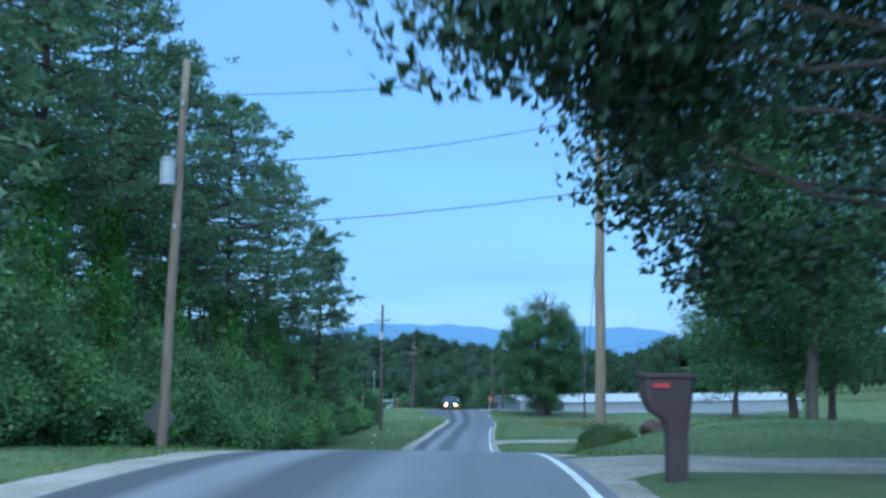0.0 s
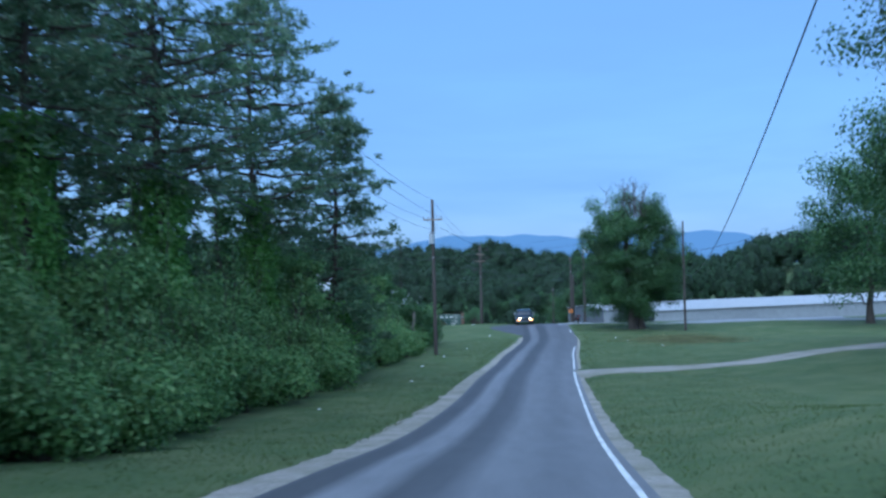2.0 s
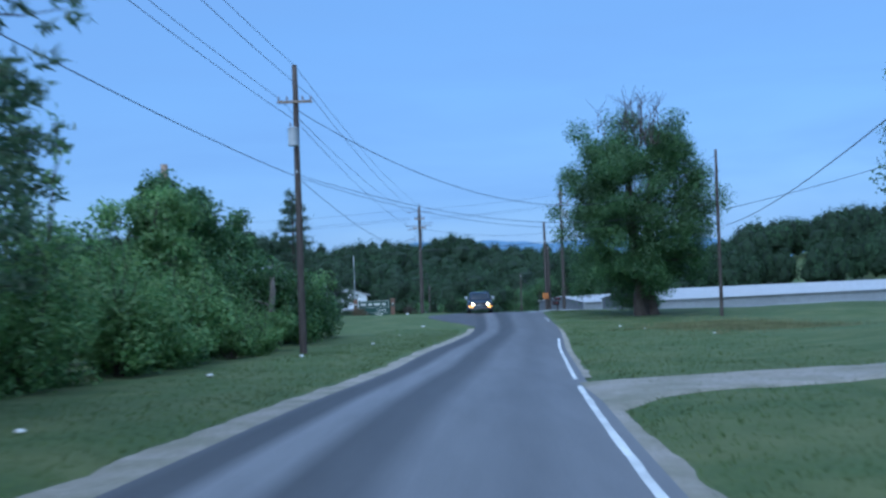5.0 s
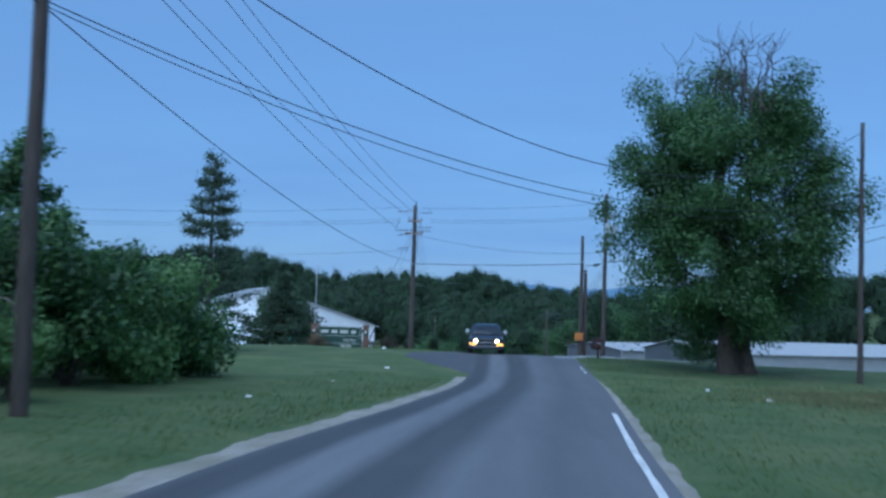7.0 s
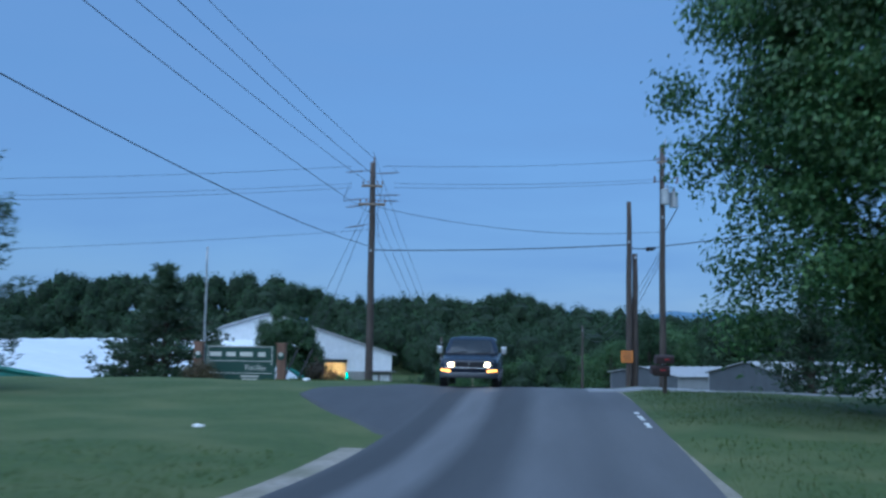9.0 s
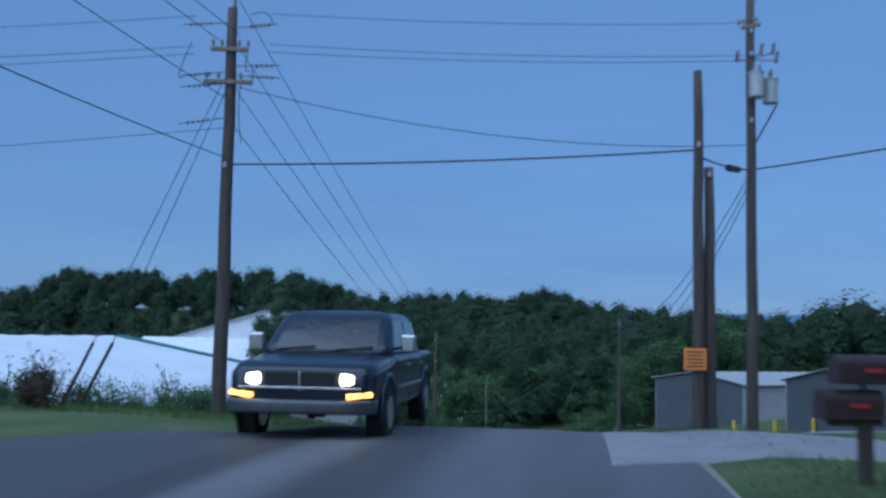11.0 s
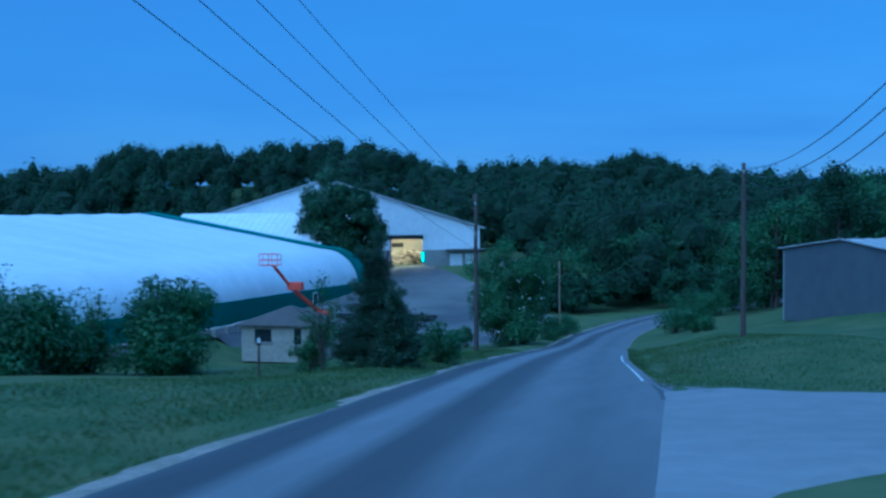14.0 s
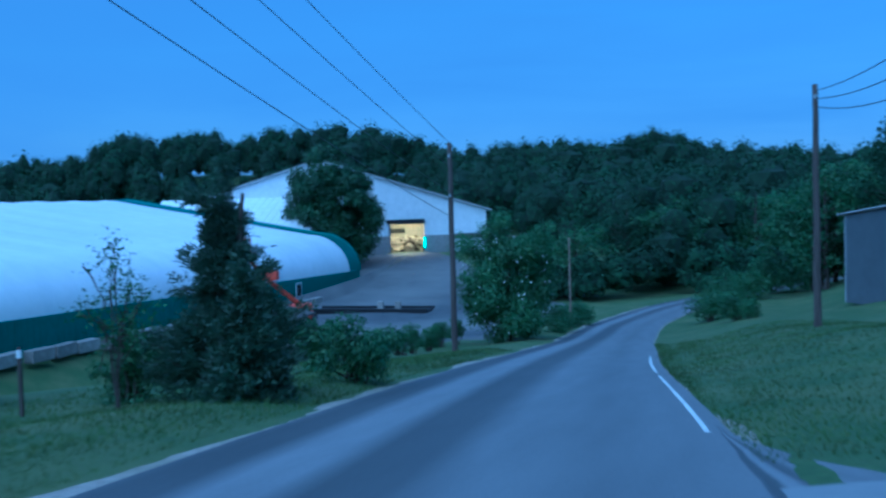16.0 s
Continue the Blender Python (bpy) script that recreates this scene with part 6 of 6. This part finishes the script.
def pickup(x, y, turn):
    """A crew-cab pickup, its nose towards its own -y."""
    t = thing("pickup_truck", pose(x, y, float(road_z(y)) + 0.02, 0, 0, turn), "dark blue crew-cab pickup truck with lit headlights", "truck")
    hull = ((-2.78, 0.84, 0.52, 0.94, 0.10), (-2.70, 0.93, 0.46, 1.02, 0.14), (-2.45, 0.97, 0.42, 1.08, 0.16), (-1.9, 0.985, 0.40, 1.12, 0.16), (-1.38, 0.99, 0.40, 1.16, 0.13),
            (-1.2, 0.99, 0.40, 1.17, 0.10), (1.5, 0.99, 0.40, 1.17, 0.10), (1.6, 0.985, 0.42, 1.18, 0.07), (2.68, 0.98, 0.44, 1.18, 0.07), (2.80, 0.94, 0.50, 1.14, 0.10))
    part("body", skin([[(p, yy, q) for p, q in round_rect(-w, w, z0, z1, r)] for yy, w, z0, z1, r in hull]), M_TRUCK, t)
    bonnet = ((-2.60, 0.60, 1.03, 0.03), (-2.3, 0.66, 1.10, 0.045), (-1.7, 0.70, 1.16, 0.05), (-1.36, 0.72, 1.185, 0.04))
    part("bonnet", skin([[(p, yy, q) for p, q in round_rect(-w, w, z - 0.12, z, r)] for yy, w, z, r in bonnet]), M_TRUCK, t)
    LEVEL, NOSE, TAIL, WIDE = (1.14, 1.30, 1.50, 1.68, 1.77, 1.80), (-1.44, -1.24, -0.98, -0.74, -0.55, -0.2), (1.50, 1.46, 1.40, 1.31, 1.18, 0.9), (0.94, 0.915, 0.87, 0.82, 0.74, 0.45)
    part("cab", skin([[(p, q, z) for p, q in round_rect(-w, w, a, b, 0.16)] for z, a, b, w in zip(LEVEL, NOSE, TAIL, WIDE)]), M_TRUCK, t)
    at = lambda seq, z: float(np.interp(z, LEVEL, seq))

    def pane(name, pts, label):
        bm = bmesh.new()
        n = len(pts)
        a = [bm.verts.new(p) for p, q in pts]
        b = [bm.verts.new(q) for p, q in pts]
        bm.faces.new(a)
        bm.faces.new(b[::-1])
        for i in range(n):
            bm.faces.new((a[i], b[i], b[(i + 1) % n], a[(i + 1) % n]))
        bmesh.ops.recalc_face_normals(bm, faces=bm.faces)
        return part(name, bm, M_GLASS_DARK, t, label)

    rim = [(-0.74, 1.22), (0.74, 1.22), (0.72, 1.45), (0.66, 1.68), (-0.66, 1.68), (-0.72, 1.45)]
    screen = pane("windscreen", [((px, at(NOSE, z) - 0.022, z), (px, at(NOSE, z) + 0.02, z)) for px, z in rim], "dark windscreen")
    for s in (-1, 1):
        part("wiper", rodded((s * 0.42 - 0.3, -1.40, 1.215), (s * 0.42 + 0.25, -1.33, 1.27), 0.012, seg=6), M_DARK, screen)
        for y0, y1, y2, y3 in ((-1.02, 0.10, 0.10, -0.66), (0.20, 1.28, 1.16, 0.20)):
            q = [(y0, 1.21), (y1, 1.21), (y2, 1.66), (y3, 1.66)]
            pane("side_window", [((s * (at(WIDE, z) + 0.012), yy, z), (s * (at(WIDE, z) - 0.02), yy, z)) for yy, z in q], "dark side window glass")
        arm = part("mirror", boxed((0.22, 0.10, 0.27), pose(s * 1.13, -0.98, 1.32), 0.035), M_CHROME, t, "pale door mirror")
        part("mirror_arm", rodded((s * 0.92, -0.98, 1.24), (s * 1.06, -0.98, 1.28), 0.025, seg=8), M_DARK, arm)
        lamp = part("headlight", boxed((0.36, 0.10, 0.15), pose(s * 0.70, -2.73, 0.86, 0, 0, s * 12), 0.03), HEAD, t, "glowing warm headlight")
        part("turn_signal", boxed((0.34, 0.07, 0.07), pose(s * 0.78, -2.76, 0.66, 0, s * -6, s * 14), 0.02), AMBER, lamp, "glowing amber turn signal")
        part("tail_light", boxed((0.12, 0.05, 0.34), pose(s * 0.88, 2.80, 0.92), 0.015), M_RED, t)
        for yy in (-1.12, 0.15, 1.42):
            part("door_seam", boxed((0.006, 0.012, 0.62), pose(s * 0.992, yy, 0.82)), M_DARK, t)
        for yy in (0.02, 1.28):
            part("door_handle", boxed((0.02, 0.16, 0.04), pose(s * 0.997, yy, 1.0), 0.008), M_CHROME, t)
        part("side_trim", boxed((0.02, 2.4, 0.04), pose(s * 0.995, 0.2, 0.70), 0.006), M_CHROME, t)
        for yy in (-1.82, 1.88):
            part("wheel_arch", rodded((s * 0.95, yy, 0.42), (s * 0.996, yy, 0.42), 0.46, seg=32), M_DARK, t)
            lip = [(np.array([s * 0.99, yy + 0.48 * math.cos(a), 0.42 + 0.48 * math.sin(a)]), 0.035) for a in np.linspace(-0.2, math.pi + 0.2, 20)]
            v, f = tubes([lip], 8)
            part("fender_lip", mesh_from("fender_lip", v, f, (M_TRUCK,), True), None, t)
            wheel(t, "wheel", s * 0.89, yy, 0.39, 0.26)
    part("grille", boxed((0.98, 0.06, 0.26), pose(0, -2.765, 0.83), 0.03), M_DARK, t)
    part("grille_bar", boxed((0.03, 0.03, 0.25), pose(0, -2.80, 0.83), 0.008), M_CHROME, t)
    part("grille_bar", boxed((1.62, 0.03, 0.035), pose(0, -2.795, 0.745), 0.01), M_CHROME, t, "thin chrome bar across the nose")
    part("bumper", skin([[(px, q, z) for q, z in round_rect(yc - 0.09, yc + 0.09, 0.42, 0.60, 0.04)] for px, yc in ((-0.98, -2.60), (-0.86, -2.76), (-0.5, -2.83), (0, -2.85), (0.5, -2.83), (0.86, -2.76), (0.98, -2.60))]), M_BUMPER, t, "dull dark bumper")
    part("bed_floor", boxed((1.6, 1.05, 0.03), pose(0, 2.13, 1.185)), M_DARK, t)
    return t


M_BUMPER = plain("dull_bumper", (0.10, 0.105, 0.115), 0.4, 0.6)
HEAD = glow("headlight_glow", (1.0, 0.66, 0.28), 9.0)
AMBER = glow("amber_glow", (1.0, 0.35, 0.04), 3.0)
pickup(1.8, 147.3, 1.5)


def boom_lift(x, y, z):
    """An orange boom lift, its arm folded up to a rail basket."""
    t = thing("boom_lift", pose(x, y, z), "orange-red boom lift with a raised rail basket", "boom lift")
    part("chassis", boxed((2.2, 3.0, 0.5), pose(1.3, 0, 0.7), 0.06), M_LIFT, t)
    for sx in (-1, 1):
        for yy in (-1.1, 1.1):
            wheel(t, "wheel", 1.3 + sx * 1.15, yy, 0.45, 0.35)
    part("turret", boxed((1.9, 2.4, 0.9), pose(1.3, 0.3, 1.45), 0.1), M_LIFT, t)
    arm = [(1.5, 0.6, 1.7), (0.2, -3.2, 4.2), (-0.1, -4.2, 5.0), (-0.6, -6.6, 6.9)]
    for k, (a, b) in enumerate(zip(arm, arm[1:])):
        a, b = Vector(a), Vector(b)
        d = b - a
        bm = boxed((0.34 - 0.05 * k, 0.34 - 0.05 * k, d.length), Matrix.Translation((a + b) / 2) @ d.to_track_quat("Z", "Y").to_matrix().to_4x4(), 0.03)
        part("boom", bm, M_LIFT, t)
    part("boom_joint", boxed((1.5, 0.7, 0.8), pose(0.5, -3.8, 4.75), 0.08), M_LIFT, t)
    c = Vector((-0.7, -7.1, 6.95))
    basket = part("basket_floor", boxed((1.9, 0.9, 0.08), Matrix.Translation(c), 0.01), M_LIFT, t)
    bm = bmesh.new()
    for zz in (0.5, 1.05):
        for p, q in (((-0.93, -0.43), (0.93, -0.43)), ((0.93, -0.43), (0.93, 0.43)), ((0.93, 0.43), (-0.93, 0.43)), ((-0.93, 0.43), (-0.93, -0.43))):
            rod(bm, c + Vector((*p, zz)), c + Vector((*q, zz)), 0.035, seg=6)
    part("rail", bm, M_LIFT, basket)
    for p in ((-0.93, -0.43), (0, -0.43), (0.93, -0.43), (0.93, 0.43), (0, 0.43), (-0.93, 0.43)):
        part("rail_post", rodded(c + Vector((*p, 0)), c + Vector((*p, 1.07)), 0.035, seg=6), M_LIFT, basket)
    return t


boom_lift(-32.4, 250.5, -18.25)


def block_house():
    """The small cream block house with a hipped shingle roof."""
    t = thing("block_house", pose(-28.9, 227.6, -17.9), "small cream block house with a dark hipped roof", "house")
    w, d, h = 6.3, 4.4, 2.9
    # wall with two window openings, built from piers round the openings
    for x0, x1, z0, z1 in ((0, 1.1, 0, h), (2.5, 4.35, 0, h), (4.95, w, 0, h), (1.1, 2.5, 0, 1.55), (1.1, 2.5, 2.55, h), (4.35, 4.95, 0, 1.4), (4.35, 4.95, 2.6, h)):
        part("wall", boxed((x1 - x0, 0.2, z1 - z0), pose((x0 + x1) / 2, 0.1, (z0 + z1) / 2)), M_BLOCK, t)
    for x0, x1, z0, z1 in ((1.1, 2.5, 1.55, 2.55), (4.35, 4.95, 1.4, 2.6)):
        win = part("window", boxed((x1 - x0, 0.03, z1 - z0), pose((x0 + x1) / 2, 0.12, (z0 + z1) / 2)), M_GLASS_DARK, t)
        part("sill", boxed((x1 - x0 + 0.2, 0.28, 0.08), pose((x0 + x1) / 2, 0.02, z0 - 0.04), 0.01), M_CONCRETE, win)
    for x in (0.1, w - 0.1):
        part("wall", boxed((0.2, d - 0.41, h), pose(x, d / 2, h / 2)), M_BLOCK, t)
    part("wall", boxed((w, 0.2, h), pose(w / 2, d - 0.1, h / 2)), M_BLOCK, t)
    bm = bmesh.new()
    e = [bm.verts.new(p) for p in ((-0.4, -0.4, h), (w + 0.4, -0.4, h), (w + 0.4, d + 0.4, h), (-0.4, d + 0.4, h))]
    r = [bm.verts.new(p) for p in ((w / 2, d * 0.42, h + 1.3), (w / 2, d * 0.58, h + 1.3))]
    u = [bm.verts.new((v.co.x, v.co.y, h - 0.12)) for v in e]
    for f in ((e[0], e[1], r[0]), (e[1], e[2], r[1], r[0]), (e[2], e[3], r[1]), (e[3], e[0], r[0], r[1]), u[::-1]):
        bm.faces.new(f)
    for i in range(4):
        bm.faces.new((u[i], u[(i + 1) % 4], e[(i + 1) % 4], e[i]))
    part("roof", bm, M_SHINGLE, t, "dark shingle hipped roof")
    return t


block_house()
M_OLDBLOCK = surface("old_concrete_block", (0.20, 0.19, 0.17), (0.34, 0.32, 0.29), scale=4, rough=0.95, bump=0.4, piece=0.2)
for i in range(22):
    y = 208 + i * 2.6
    b = new("barrier_block", bpy.data.meshes.new("barrier_block"))
    bm = boxed((0.7, 2.2 - 0.3 * (i % 3 == 1), 0.75), None, 0.06)
    bm.to_mesh(b.data)
    bm.free()
    b.data.materials.append(M_OLDBLOCK)
    b.matrix_basis = pose(-34.2 + 0.2 * math.sin(i * 1.9), y, on_ground(-34.2, y, 0.25), 0, 0, 4 * math.sin(i * 2.7))
    tagged(b, "pale worn concrete barrier block beside the hall", "concrete block", "barrier blocks")
for i in range(2):
    b = thing("traffic_block", pose(-25.6 + 1.7 * i, 257.4, on_ground(-26.4, 257.6, 0.31)), "small pale marker block in the yard", "marker block", "yard markers")
    part("block", boxed((0.55, 0.4, 0.8), pose(0, 0, 0.4), 0.05), M_OLDBLOCK, b)
for i, (x, y, h) in enumerate(((-7.0, 180.75, 1.25), (-9.9, 204.8, 1.2), (-8.1, 199, 1.1))):
    b = thing("fence_post", pose(x, y, on_ground(x, y, -0.1)), "thin dark fence post on the verge", "fence post", "fence posts")
    part("stake", boxed((0.06, 0.06, h), pose(0, 0, h / 2), 0.008), M_POLE_DARK, b)
    if i == 0:
        part("tag", boxed((0.07, 0.07, 0.14), pose(0, 0, h - 0.12), 0.008), M_SHEET_WHITE, b, "small pale tag")
scale = thing("low_platform", pose(-26.4, 257.6, on_ground(-26.4, 257.6, 0.0)), "long dark low steel platform in the asphalt yard", "platform")
part("deck", boxed((11.0, 2.8, 0.34), pose(0, 0, 0.15), 0.03), M_DARK, scale)
for dy in (-1.35, 1.35):
    part("side_beam", boxed((11.2, 0.22, 0.2), pose(0, dy, 0.42), 0.03), M_DARK, scale)


# ---- rough grass along the verges ----
def verge_grass(count, seed, side, y0, y1, near, spread, label):
    """Short thin blades leaning every way, thickest beside the road."""
    rngt = np.random.default_rng(seed)
    y = y0 + (y1 - y0) * rngt.random(count)
    off = HALF + near + spread * rngt.random(count) ** 1.4
    x = road_x(y) + side * off - (pinch(y) if side > 0 else 0)
    z = ground_sheet(x, y) + rngt.uniform(0.004, 0.025, count)
    p = np.stack([x, y, z - 0.02], 1)
    w = unit(rngt.normal(0, 0.75, (count, 3)) * np.array([1, 1, 0.15]) + np.array([0, 0, 0.75]))
    a = rngt.uniform(0, 6.283, count)
    sd = np.stack([np.cos(a), np.sin(a), 0 * a], 1) * rngt.uniform(0.006, 0.014, (count, 1))
    q = np.stack([p + sd, p - sd, p + w * rngt.uniform(0.05, 0.13, (count, 1))], 1)
    return tagged(new("verge_grass", quads("verge_grass", q, M_TUFT)), label, "grass", kind="stuff")


rngd = np.random.default_rng(77)
dx, dy = rngd.normal(0, 2.4, 16000), rngd.normal(0, 4.6, 16000)
dry = np.stack([16.2 + dx, 118.0 + dy, ground_sheet(16.2 + dx, 118.0 + dy) - 0.01], 1)
tip = dry + rngd.normal(0, 0.05, (16000, 3)) + np.array([0, 0, 0.13])
wide = rngd.normal(0, 0.012, (16000, 3)) * np.array([1, 1, 0])
tagged(new("dry_grass", quads("dry_grass", np.stack([dry + wide, dry - wide, tip], 1), M_STRAW)), "patch of pale dry grass on the lawn", "grass", kind="stuff")

VERGE = "short rough green grass along the roadside"
verge_grass(30000, 601, -1, 4, 126, 0.8, 5.0, VERGE)
verge_grass(36000, 602, 1, 17, 130, 0.5, 8.0, VERGE)
verge_grass(60000, 603, -1, 147, 205, 0.4, 7.0, VERGE)
verge_grass(12000, 604, 1, 132, 161, 0.5, 5.0, VERGE)
verge_grass(36000, 605, 1, 176, 215, 0.25, 8.0, VERGE)
